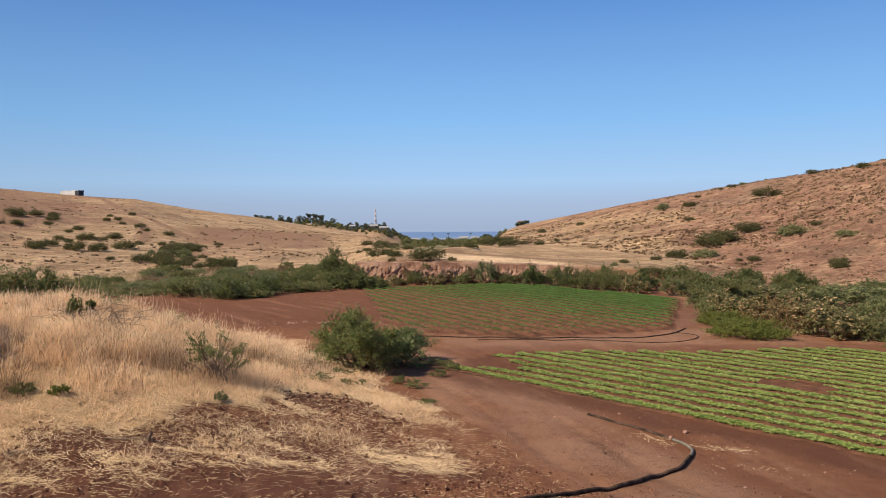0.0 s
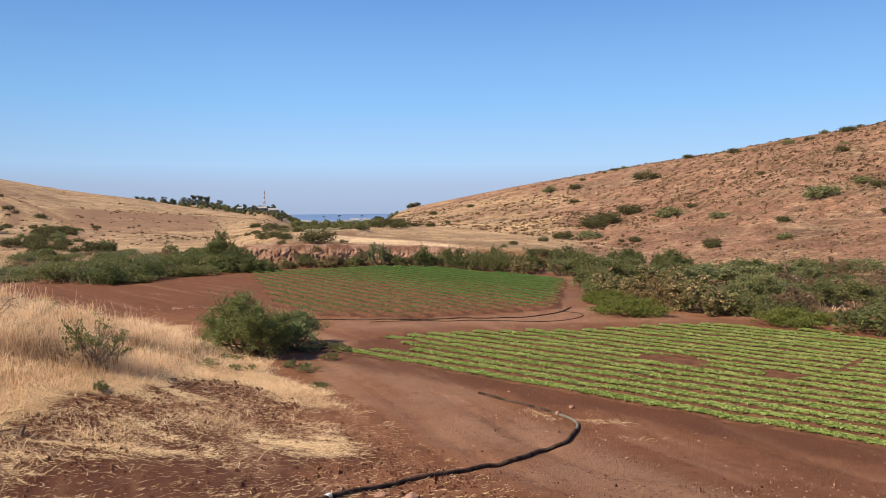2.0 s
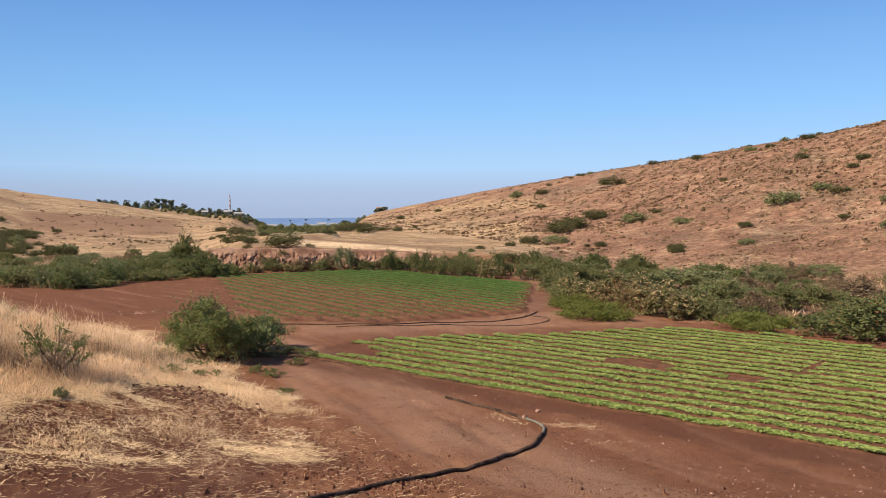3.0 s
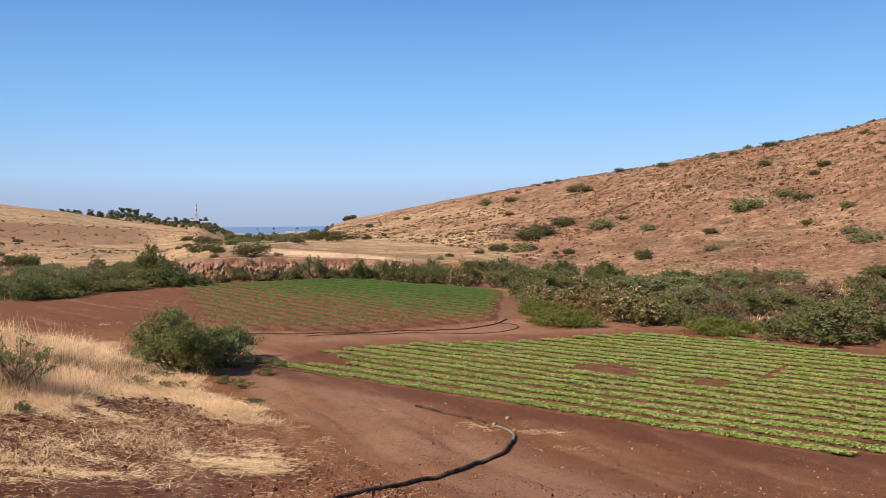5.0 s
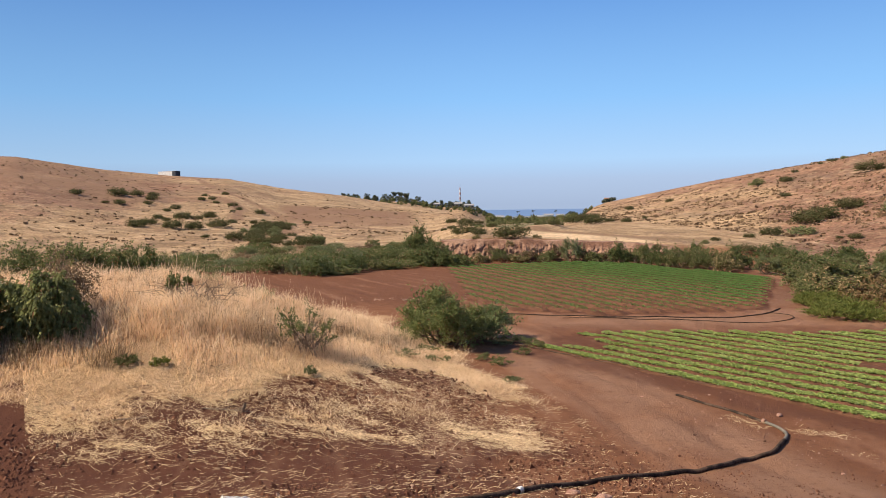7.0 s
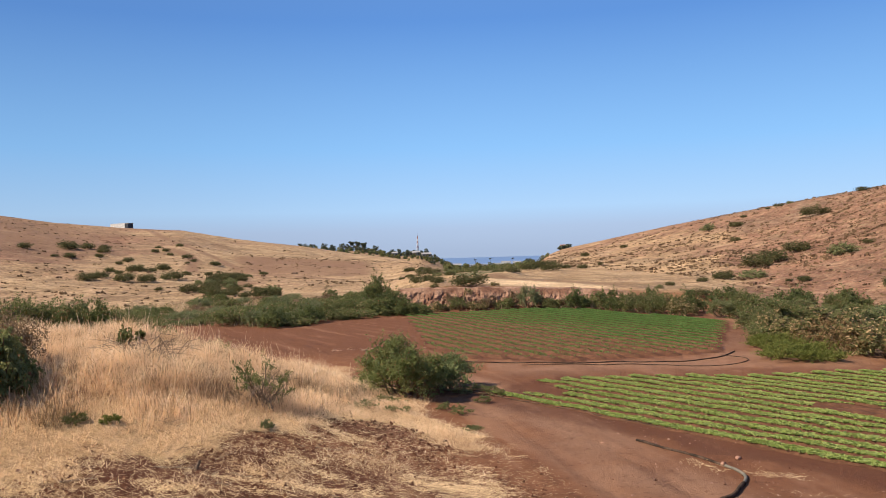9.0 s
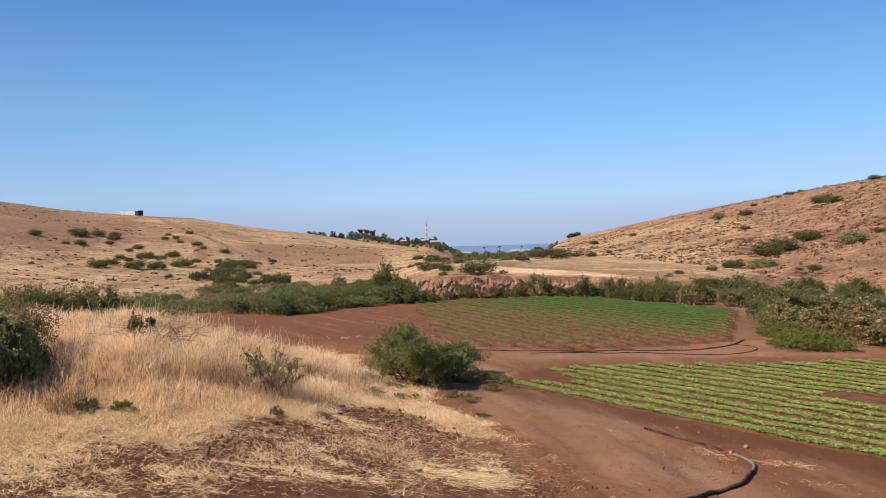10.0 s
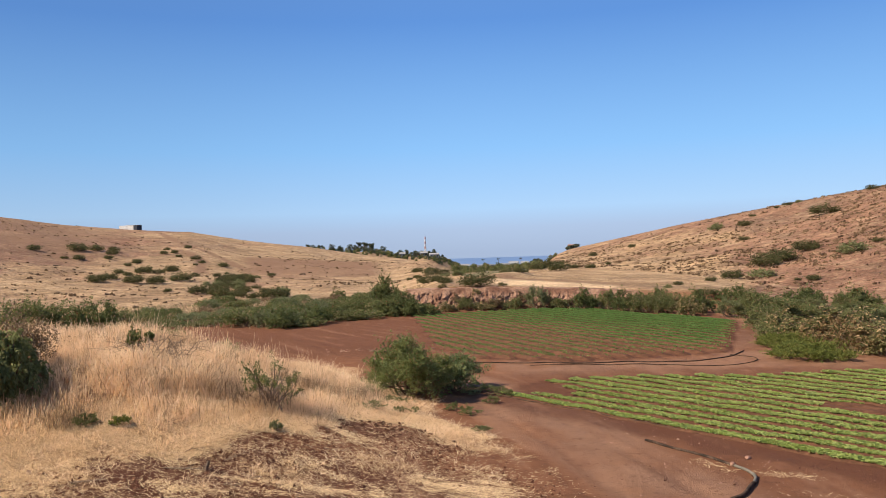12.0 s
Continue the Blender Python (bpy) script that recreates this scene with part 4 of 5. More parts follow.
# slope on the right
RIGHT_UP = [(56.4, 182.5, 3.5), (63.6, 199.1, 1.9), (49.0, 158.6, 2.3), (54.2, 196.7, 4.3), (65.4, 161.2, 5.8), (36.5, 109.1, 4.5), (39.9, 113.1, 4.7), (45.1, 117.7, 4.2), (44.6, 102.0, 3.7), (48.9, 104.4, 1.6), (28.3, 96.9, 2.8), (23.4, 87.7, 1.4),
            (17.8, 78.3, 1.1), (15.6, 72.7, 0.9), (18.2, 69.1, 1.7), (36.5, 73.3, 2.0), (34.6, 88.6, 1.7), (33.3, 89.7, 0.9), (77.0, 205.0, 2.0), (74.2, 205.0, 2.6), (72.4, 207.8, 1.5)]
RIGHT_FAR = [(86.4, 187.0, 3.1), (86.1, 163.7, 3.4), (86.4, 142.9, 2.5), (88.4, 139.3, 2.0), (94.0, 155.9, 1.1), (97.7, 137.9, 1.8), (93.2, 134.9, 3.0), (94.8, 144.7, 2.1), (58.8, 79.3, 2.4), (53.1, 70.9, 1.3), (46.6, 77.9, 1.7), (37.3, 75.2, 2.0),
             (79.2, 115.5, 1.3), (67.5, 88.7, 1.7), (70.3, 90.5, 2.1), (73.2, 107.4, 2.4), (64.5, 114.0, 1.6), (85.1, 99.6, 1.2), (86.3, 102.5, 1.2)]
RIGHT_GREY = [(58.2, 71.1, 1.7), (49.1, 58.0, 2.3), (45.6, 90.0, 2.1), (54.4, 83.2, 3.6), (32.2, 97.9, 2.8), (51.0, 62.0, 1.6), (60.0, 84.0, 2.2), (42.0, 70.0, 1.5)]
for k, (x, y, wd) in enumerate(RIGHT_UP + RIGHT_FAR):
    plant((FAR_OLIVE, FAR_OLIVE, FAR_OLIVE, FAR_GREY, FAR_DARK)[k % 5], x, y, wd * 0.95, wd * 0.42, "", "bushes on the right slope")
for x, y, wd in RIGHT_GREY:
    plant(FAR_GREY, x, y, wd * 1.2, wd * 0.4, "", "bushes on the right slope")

# right of the fields, along the crop's edge
for kind, x, y, wd, tl in (
        (MID_BRIGHT, 13.6, 35.6, 3.6, 0.95), (MID_BRIGHT, 13.9, 39.6, 2.6, 1.1), (MID_BRIGHT, 19.2, 31.0, 3.2, 0.85), (MID_DARK, 21.9, 28.3, 5.0, 1.75),
        (MID_BROWN, 29.3, 39.1, 7.0, 1.7), (MID_GREY, 23.2, 46.3, 6.5, 2.4), (MID_PALE, 17.0, 41.4, 4.9, 2.6), (MID_PALE, 17.6, 35.6, 4.2, 1.9),
        (MID_DARK, 22.9, 61.6, 3.4, 2.3), (MID_OLIVE, 19.8, 59.5, 3.6, 2.2), (MID_DARK, 26.8, 60.2, 3.2, 2.3), (MID_DARK, 30.7, 35.8, 2.8, 1.7),
        (MID_GREY, 36.0, 50.5, 4.2, 1.3), (MID_OLIVE, 18.9, 33.6, 2.4, 1.3), (MID_OLIVE, 23.6, 36.6, 2.8, 1.4), (MID_DARK, 18.6, 35.6, 1.6, 1.3),
        (MID_OLIVE, 25.0, 27.5, 2.4, 1.2), (MID_DARK, 30.4, 44.2, 2.8, 1.2), (MID_OLIVE, 29.4, 50.8, 3.6, 1.6), (MID_GREY, 22.8, 41.2, 4.0, 2.0),
        (MID_DARK, 20.0, 68.2, 3.2, 1.9), (MID_DARK, 39.4, 45.4, 2.4, 1.2), (MID_OLIVE, 16.1, 48.4, 2.8, 1.9), (MID_OLIVE, 18.4, 51.5, 3.4, 2.3),
        (MID_PALE, 15.9, 44.3, 2.6, 2.0), (MID_GREY, 20.2, 45.0, 3.0, 2.2), (MID_BROWN, 25.2, 41.5, 3.6, 1.7), (MID_OLIVE, 20.5, 38.0, 3.0, 1.7), (MID_BROWN, 21.3, 34.6, 2.4, 1.3), (MID_OLIVE, 26.2, 31.8, 2.6, 1.3),
        (MID_GREY, 26.3, 52.0, 3.4, 1.7), (MID_BROWN, 33.5, 44.5, 3.5, 1.3), (MID_OLIVE, 17.8, 55.5, 3.2, 2.0)):
    plant(kind, x, y, wd, tl * (0.8 if y > 37 else 1.0), "", "bushes beside the near field")
THICKET = np.array([(14.6, 42.5), (15.4, 37.2), (17.6, 34.4), (20.5, 31.6), (25.0, 28.0), (30.0, 30.0), (40.0, 41.0), (37.5, 47.0), (31.5, 55.5), (29.0, 62.0), (20.5, 66.5), (17.5, 58.0), (16.2, 50.0)])
fill = np.random.default_rng(18)
spots = []
while len(spots) < 62:
    x, y = fill.uniform(13, 40), fill.uniform(28, 67)
    if not inside(x, y, THICKET) or any((x - a) ** 2 + (y - b) ** 2 < 1.5 ** 2 for a, b in spots):
        continue
    # a bare tan clearing stays open
    if (x - 28.5) ** 2 + (y - 44.0) ** 2 < 2.2 ** 2:
        continue
    spots.append((x, y))
    az = math.degrees(math.atan2(x, y))
    if az > 33:
        kinds = (MID_BROWN, MID_BROWN, MID_OLIVE, MID_BROWN)
    elif y < 44 and 20 < az < 28:
        kinds = (MID_RUST, MID_PALE, MID_RUST, MID_GREY)
    else:
        kinds = (MID_GREY, MID_OLIVE, MID_GREY, MID_DARK, MID_OLIVE)
    kind = kinds[fill.integers(len(kinds))]
    wd = fill.uniform(1.7, 3.2)
    plant(kind, x, y, wd, fill.uniform(0.7, 1.7) * (0.8 if kind is MID_BROWN else 1.0), "", "bushes beside the near field")
# below the bank
for kind, x, y, wd, tl in (
        (CREEK_GREY, 3.75, 68.9, 2.0, 2.5), (MID_OLIVE, 1.6, 69.0, 2.2, 1.2), (MID_OLIVE, 5.5, 68.4, 1.9, 1.1), (MID_DARK, 7.5, 66.4, 2.2, 2.0), (MID_OLIVE, 9.2, 67.0, 2.2, 1.8),
        (MID_DARK, 10.3, 63.6, 2.4, 1.9), (MID_OLIVE, 11.6, 62.3, 2.4, 1.8), (MID_OLIVE, 12.9, 61.2, 2.2, 1.7), (MID_PALE, 14.2, 58.6, 2.3, 1.6), (MID_DARK, 15.4, 61.0, 2.6, 2.0),
        (MID_GREY, 16.2, 56.2, 2.4, 1.7), (MID_PALE, -0.6, 69.2, 2.4, 1.1), (MID_OLIVE, -2.4, 69.4, 2.0, 1.3), (MID_PALE, -4.0, 68.6, 1.6, 1.0), (MID_BROWN, 0.4, 69.6, 2.4, 1.2), (MID_BROWN, 7.0, 69.0, 2.4, 1.2), (MID_OLIVE, 13.6, 65.0, 2.6, 2.0)):
    plant(kind, x, y, wd, tl, "", "bushes under the bank")
for x, y, wd, tl in ((-6.0, 69.2, 1.2, 0.7), (-3.2, 70.0, 1.5, 0.9), (-1.6, 70.2, 1.1, 1.1), (2.4, 70.2, 1.4, 1.0), (5.0, 69.7, 1.3, 1.1), (-4.6, 71.6, 0.9, 0.5), (0.8, 72.0, 0.9, 0.4)):
    plant(MID_BROWN if wd > 1.15 else MID_PALE, x, y, wd, tl, "dry brown bush clinging to the bank", "bushes under the bank")
# creek thicket on the left, behind the ploughed ground
creek = np.random.default_rng(17)
spots = []
while len(spots) < 118:
    deg, rr = creek.uniform(5.2, 36), creek.uniform(57, 98)
    az = math.radians(deg)
    if deg < 8 and rr > 71 or deg > 20 and not 64 < rr < 86 or rr < np.interp(deg, (5, 8, 13, 16, 18, 24), (66, 66, 60, 58.5, 61, 66)):
        continue
    x, y = -math.sin(az) * rr, math.cos(az) * rr
    if any((x - a) ** 2 + (y - b) ** 2 < (1.5 + 0.02 * (rr - 57)) ** 2 for a, b in spots):
        continue
    # pale sandy gaps stay open
    if (x + 21.0) ** 2 + (y - 64.5) ** 2 < 1.3 ** 2 or (x + 13.5) ** 2 + (y - 68.0) ** 2 < 1.6 ** 2:
        continue
    spots.append((x, y))
    kind = creek.choice(np.array([0, 0, 0, 1, 1, 2, 3, 4])) if rr > 64 else creek.choice(np.array([0, 0, 1, 2, 2]))
    wd = creek.uniform(1.9, 4.0)
    plant((CREEK_DARK, CREEK_OLIVE, CREEK_GREY, CREEK_BROWN, CREEK_DARK)[kind], x, y, wd, creek.uniform(0.55, 2.0) * (0.7 if kind == 3 else 1) * (1.0 if rr < 75 else 0.8) * (0.65 if deg > 20 else 1.0), "", "bushes along the creek")
for x, y, wd, tl in ((-8.2, 66.6, 3.6, 2.2), (-10.0, 74.0, 3.4, 3.4), (-5.6, 65.6, 3.0, 1.1), (-13.0, 63.0, 2.6, 1.5)):
    plant(MID_DARK, x, y, wd, tl, "", "bushes along the creek")
for ob in BASES:
    drop_model(ob)

# single plants near the viewer
SUMAC = leafy("dull_sumac_leaf", (0.125, 0.155, 0.048, 1), (0.255, 0.285, 0.108, 1), (0.30, 0.14, 0.07, 1), 0.03)
sumac = shrub("bush", 51, 3.3, 2.55, 26000, 0.075, SUMAC, "large dense green bush at the edge of the dirt track", 26, stems=26, lump=0.62, skirt=0.9, shoot=30, upright=0.7)
sumac.matrix_basis = pose(-3.0, 27.6, gz(-3.0, 27.6) - 0.15, 0, 0, 20)
lobe = shrub("bush", 52, 2.7, 1.55, 11000, 0.085, leafy("sumac_leaf_light", (0.140, 0.172, 0.066, 1), (0.275, 0.305, 0.135, 1), (0.26, 0.15, 0.08, 1), 0.03), "lighter green low bush leaning against a larger one", 16, stems=10, lump=0.7, upright=0.8)
lobe.matrix_basis = pose(-1.55, 29.2, gz(-1.55, 29.2), 0, 0, 70)
BROAD = leafy("broad_bush_leaf", (0.165, 0.185, 0.066, 1), (0.33, 0.335, 0.145, 1), (0.24, 0.14, 0.07, 1), 0.04, 0.7, 0.6)
left_bush = shrub("bush", 53, 1.8, 2.1, 8000, 0.11, BROAD, "dark green bush with drooping leaves in dry grass", 18, stems=16, droop=0.7, upright=-0.2, lump=0.7, skirt=1.4)
left_bush.matrix_basis = pose(-10.75, 16.9, gz(-10.75, 16.9) - 0.15, 0, 0, 0)
small_bush = shrub("bush", 54, 1.8, 2.0, 6500, 0.13, BROAD, "small bright bush with drooping narrow leaves", 7, stems=8, droop=0.6, upright=0.0)
small_bush.matrix_basis = pose(-11.7, 16.2, gz(-11.7, 16.2), 0, 0, 0)
brown_top = shrub("bush", 55, 1.9, 1.85, 8000, 0.06, LEAF_BROWN, "withered brown bush behind the green one", 9, stems=14, upright=0.8)
brown_top.matrix_basis = pose(-11.4, 18.3, gz(-11.4, 18.3) - 0.1, 0, 0, 0)
twiggy = shrub("bush", 56, 1.6, 1.3, 1900, 0.062, LEAF_OLIVE, "sparse twiggy bush with grey-green leaves in tall dry grass", 12, stems=20, upright=1.6, lump=0.75)
twiggy.matrix_basis = pose(-5.55, 19.3, gz(-5.55, 19.3) - 0.05, 0, 0, 0)
crest_bush = shrub("bush", 57, 0.85, 1.25, 1300, 0.08, LEAF_DARK, "small leafy bush among dead branches on the grassy rise", 8, stems=10, lump=0.6, skirt=0.3)
crest_bush.matrix_basis = pose(-9.9, 21.6, gz(-9.9, 21.6) - 0.12, 0, 0, 0)
for x, y, wd, top, sd in ((-15.2, 27.4, 2.0, 3.95, 61), (-16.0, 26.8, 2.0, 4.1, 62), (-14.3, 28.0, 2.0, 3.95, 63), (-16.9, 26.7, 2.0, 4.1, 64), (-18.2, 26.2, 2.2, 4.0, 65), (-13.4, 28.6, 1.8, 3.5, 66), (-12.2, 29.3, 2.0, 2.9, 67), (-11.0, 31.0, 2.2, 2.2, 68)):
    tl = top - gz(x, y)
    b = shrub("bush", sd, wd, tl, 7000, 0.07, LEAF_DARK if sd % 2 else LEAF_OLIVE, "dark bush half hidden behind the grassy rise", 10, stems=8, upright=0.8, tri=True, slim=0.4)
    tagged(b, "", "", "bushes behind the rise").matrix_basis = pose(x, y, gz(x, y), 0, 0, 0)
for x, y, wd, sd, mt in ((-8.35, 15.7, 0.5, 71, LEAF_OLIVE), (-7.7, 15.85, 0.42, 72, LEAF_BRIGHT), (-3.6, 22.6, 0.9, 73, LEAF_GREY), (-2.7, 23.4, 0.8, 74, LEAF_OLIVE), (-0.9, 24.6, 0.8, 75, LEAF_OLIVE), (-0.2, 26.6, 0.7, 76, LEAF_OLIVE),
                         (-4.9, 17.4, 0.34, 77, LEAF_GREY), (-4.6, 24.5, 0.9, 78, LEAF_OLIVE), (0.3, 27.6, 0.6, 79, LEAF_OLIVE), (-6.4, 21.6, 0.9, 80, LEAF_GREY), (-0.45, 21.8, 0.5, 82, LEAF_GREY), (-1.3, 25.2, 0.9, 83, LEAF_OLIVE), (-0.4, 29.0, 1.0, 84, LEAF_OLIVE), (-4.4, 26.3, 1.0, 85, LEAF_GREY), (-3.3, 25.2, 0.9, 86, LEAF_OLIVE), (-0.9, 28.2, 0.9, 87, LEAF_GREY), (0.1, 28.4, 0.7, 88, LEAF_OLIVE)):
    b = shrub("weed", sd, wd, 0.24, 1300, 0.04, mt, "low green weed among dry straw", 8, "weed", stems=4, upright=1.2, tri=True)
    tagged(b, "", "", "weeds in the dry grass").matrix_basis = pose(x, y, gz(x, y), 0, 0, 0)


# ---- dry grass and straw ----
def blades(n, area, tall, wide, rnd, mat, name, label, lean=0.35, simple=False):
    """Bent grass blades, two faces each, at plan points with heights."""
    x, y, h = area
    n = len(x)
    a = rnd.uniform(0, 2 * np.pi, n)
    d = np.stack([np.cos(a), np.sin(a)], 1)
    side = np.stack([-np.sin(a + rnd.normal(size=n) * 0.7), np.cos(a)], 1)
    z = ground(x, y) - 0.01
    k = lean * rnd.uniform(0.2, 1.4, n)
    B = np.stack([x, y, z], 1)
    M = B + np.stack([d[:, 0] * h * k * 0.3, d[:, 1] * h * k * 0.3, h * 0.6], 1)
    T = B + np.stack([d[:, 0] * h * k, d[:, 1] * h * k, h * (1 - 0.25 * k)], 1)
    S = np.concatenate([side, np.zeros((n, 1))], 1) * (wide * rnd.uniform(0.6, 1.4, n))[:, None]
    if simple:
        V = np.stack([B - S, B + S, T + S * 0.5, T - S * 0.5], 1).reshape(-1, 3)
        return tagged(link_mesh(name, V, np.arange(4 * n).reshape(-1, 4), mat), label, "grass", "", "stuff")
    V = np.stack([B - S, B + S, M + S * 0.8, M - S * 0.8, T + S * 0.5, T - S * 0.5], 1).reshape(-1, 3)
    i = np.arange(n)[:, None] * 6
    F = np.concatenate([i + np.array([[0, 1, 2, 3]]), i + np.array([[3, 2, 4, 5]])])
    ob = link_mesh(name, V, F, mat)
    return tagged(ob, label, "grass", "", "stuff")


def scatter_grass():
    rnd = np.random.default_rng(23)
    # tall stand on the rise
    n = 240000
    y = rnd.uniform(13.5, 33, n)
    x = rnd.uniform(-20, 1, n)
    s = road_edge(y) - x + 0.5 * ripple(x, y, 1.7, 4.0)
    rise = y - band_line(x, y)
    tall = ease(0.0, 3.4, rise) * ease(1.2, 3.6, s)
    clump = np.clip(0.5 + 0.55 * fbm(x, y, 1.6, 21, 5) + 0.35 * fbm(x, y, 0.45, 22, 2), 0, 1.35)
    keep = rnd.random(n) < np.sqrt(tall) * (0.14 + 0.86 * clump)
    h = (0.10 + 0.46 * tall * (0.12 + clump)) * rnd.uniform(0.45, 1.35, n)
    blades(0, (x[keep], y[keep], h[keep]), 0, 0.0047, rnd, STRAW, "dry_grass", "tall dry straw-coloured grass covering the rise", 0.95)
    # low, trodden and cut grass round the bare earth
    n = 300000
    y = rnd.uniform(8, 30, n)
    x = rnd.uniform(-16, 3.5, n)
    zn = zones(x, y)
    keep = rnd.random(n) < ease(0.3, 0.75, zn[:, 0]) * (0.9 - 0.6 * ease(0, 2, y - grass_line(x, y)))
    h = rnd.uniform(0.06, 0.24, n) * (0.7 + 0.5 * ease(-0.4, 1.0, fbm(x, y, 0.7, 67, 3)))
    blades(0, (x[keep], y[keep], h[keep]), 0, 0.0042, rnd, STRAW, "short_grass", "short trodden straw-coloured grass", 1.8, True)
    # brown withered weeds among the grass
    n = 95000
    y = rnd.uniform(15, 27, n)
    x = rnd.uniform(-15, -1, n)
    s = road_edge(y) - x
    keep = (rnd.random(n) < ease(0.15, 0.8, fbm(x, y, 1.1, 33))) & (y > grass_line(x, y) - 0.8) & (s > 2.2)
    h = rnd.uniform(0.12, 0.5, n)
    blades(0, (x[keep], y[keep], h[keep]), 0, 0.004, rnd, LEAF_BROWN, "withered_weeds", "brown withered weeds among the dry grass", 0.9)
    # tall single stalks
    n = 420
    y = rnd.uniform(17, 27, n)
    x = rnd.uniform(-13, -2, n)
    keep = ((road_edge(y) - x) > 2.6) & (y > grass_line(x, y) + 1.0)
    h = rnd.uniform(0.7, 1.15, n)
    blades(0, (x[keep], y[keep], h[keep]), 0, 0.004, rnd, STRAW, "grass_stalks", "tall single dry grass stalks", 0.2)


def scatter_undergrowth():
    """Knee-high dry and green weeds on the ground between the bushes."""
    rnd = np.random.default_rng(53)
    for mat, label, n, tall in ((LEAF_BROWN, "brown dry weeds between the bushes", 26000, 0.55), (LEAF_OLIVE, "dusty green weeds between the bushes", 22000, 0.5), (STRAW, "pale dry grass at the foot of the bushes", 16000, 0.4)):
        az, r = np.radians(rnd.uniform(-42, 36, n)), rnd.uniform(27, 100, n)
        x, y = -np.sin(az) * r, np.cos(az) * r
        deg = np.degrees(az)
        creek_bed = (deg > 5.2) & (r > np.interp(deg, (5, 8, 13, 16, 18, 24), (66, 66, 60, 58, 60.5, 65))) & (r < 96)
        verge = (deg < 5.2) & (deg > -13) & (r > np.interp(deg, (-13, -9, -3, 5), (61.5, 65, 68, 68))) & (r < 71)
        keep = (inside(x, y, THICKET) | creek_bed | verge) & ((x - 28.5) ** 2 + (y - 44.0) ** 2 > 1.8 ** 2)
        h = tall * rnd.uniform(0.4, 1.3, keep.sum())
        blades(0, (x[keep], y[keep], h), 0, 0.014, rnd, mat, "undergrowth", label, 0.9, True)


def scatter_litter():
    rnd = np.random.default_rng(29)
    n = 620000
    y = rnd.uniform(8.3, 23, n)
    x = -0.68 * y + (road_edge(y) + 0.4 + 0.68 * y) * rnd.random(n)
    s = road_edge(y) - x
    wisp = 0.8 * fbm(x + 0.5 * y, y * 1.8, 1.5, 11, 5) + 0.5 * fbm(x, y * 2.4, 0.5, 12, 3)
    edge = y - band_line(x, y)
    dark_ledge = np.exp(-(((x + 3.1) / 1.1) ** 2 + ((y - 19.6) / 0.8) ** 2))
    dens = ease(0.0 + 0.9 * ease(15, 12, y), 3.0 + 0.8 * ease(15, 12, y), s + 1.1 * fbm(x, y, 1.5, 14, 5)) * (0.016 + 0.40 * ease(-0.5, 1.0, y - low_line(x, y)) + 0.40 * ease(-0.6, 0.5, edge)) * (0.08 + 0.92 * ease(-0.15, 0.7, wisp + 0.6 * ease(-0.6, 0.6, edge))) * (1 - 0.9 * ease(2.0, 4.0, edge)) * (1 - 0.7 * dark_ledge) + 0.005
    keep = rnd.random(n) < 1.9 * dens
    x, y = x[keep], y[keep]
    n = len(x)
    a = rnd.normal(size=n) * 0.6 + 0.1
    L = rnd.uniform(0.04, 0.15, n) * np.where(rnd.random(n) < 0.06, 2.4, 1)
    W = 0.0016 + 0.0036 * rnd.random(n) ** 2
    d = np.stack([np.cos(a) * L, np.sin(a) * L], 1)
    q = np.stack([-np.sin(a) * W, np.cos(a) * W], 1)
    z = ground(x, y)
    lift0, lift1 = rnd.uniform(0.004, 0.03, n), rnd.uniform(0.004, 0.05, n)
    x2, y2 = x + d[:, 0], y + d[:, 1]
    z2 = ground(x2, y2)
    V = np.stack([np.stack([x - q[:, 0], y - q[:, 1], z + lift0], 1), np.stack([x + q[:, 0], y + q[:, 1], z + lift0], 1),
                  np.stack([x2 + q[:, 0], y2 + q[:, 1], z2 + lift1], 1), np.stack([x2 - q[:, 0], y2 - q[:, 1], z2 + lift1], 1)], 1).reshape(-1, 3)
    tagged(link_mesh("straw_litter", V, np.arange(4 * n).reshape(-1, 4), LITTER), "loose bleached straw strewn over red earth", "straw", "", "stuff")


def scatter_crumbs():
    """Fine crumbs of earth and pebbles on the track and the bare ground."""
    rnd = np.random.default_rng(43)
    n = 60000
    y = 8.5 * (34 / 8.5) ** rnd.uniform(0, 1, n)
    x = rnd.uniform(-9, 13, n)
    keep = (rnd.random(n) < ease(-0.3, 0.9, fbm(x, y, 2.5, 25))) & (y < band_line(x, y) - 0.3)
    x, y = x[keep], y[keep]
    n = len(x)
    size = rnd.uniform(0.006, 0.022, n) * (1 + 0.7 * (road_edge(y) > x)) * np.where(rnd.random(n) < 0.05, 2.0, 1.0)
    C = np.stack([x, y, ground(x, y) + size * 0.3], 1)
    tet = np.array([(1, 0, -0.5), (-0.6, 0.8, -0.5), (-0.5, -0.9, -0.5), (0, 0.1, 0.8)])
    V = C[:, None] + (tet[None] + rnd.normal(size=(n, 4, 3)) * 0.25) * size[:, None, None]
    F = (np.arange(n)[:, None, None] * 4 + np.array([[0, 1, 3], [1, 2, 3], [2, 0, 3]])[None]).reshape(-1, 3)
    tagged(link_mesh("earth_crumbs", V.reshape(-1, 3), F, CRUMB), "fine crumbs of red earth on the track", "earth", "", "stuff")


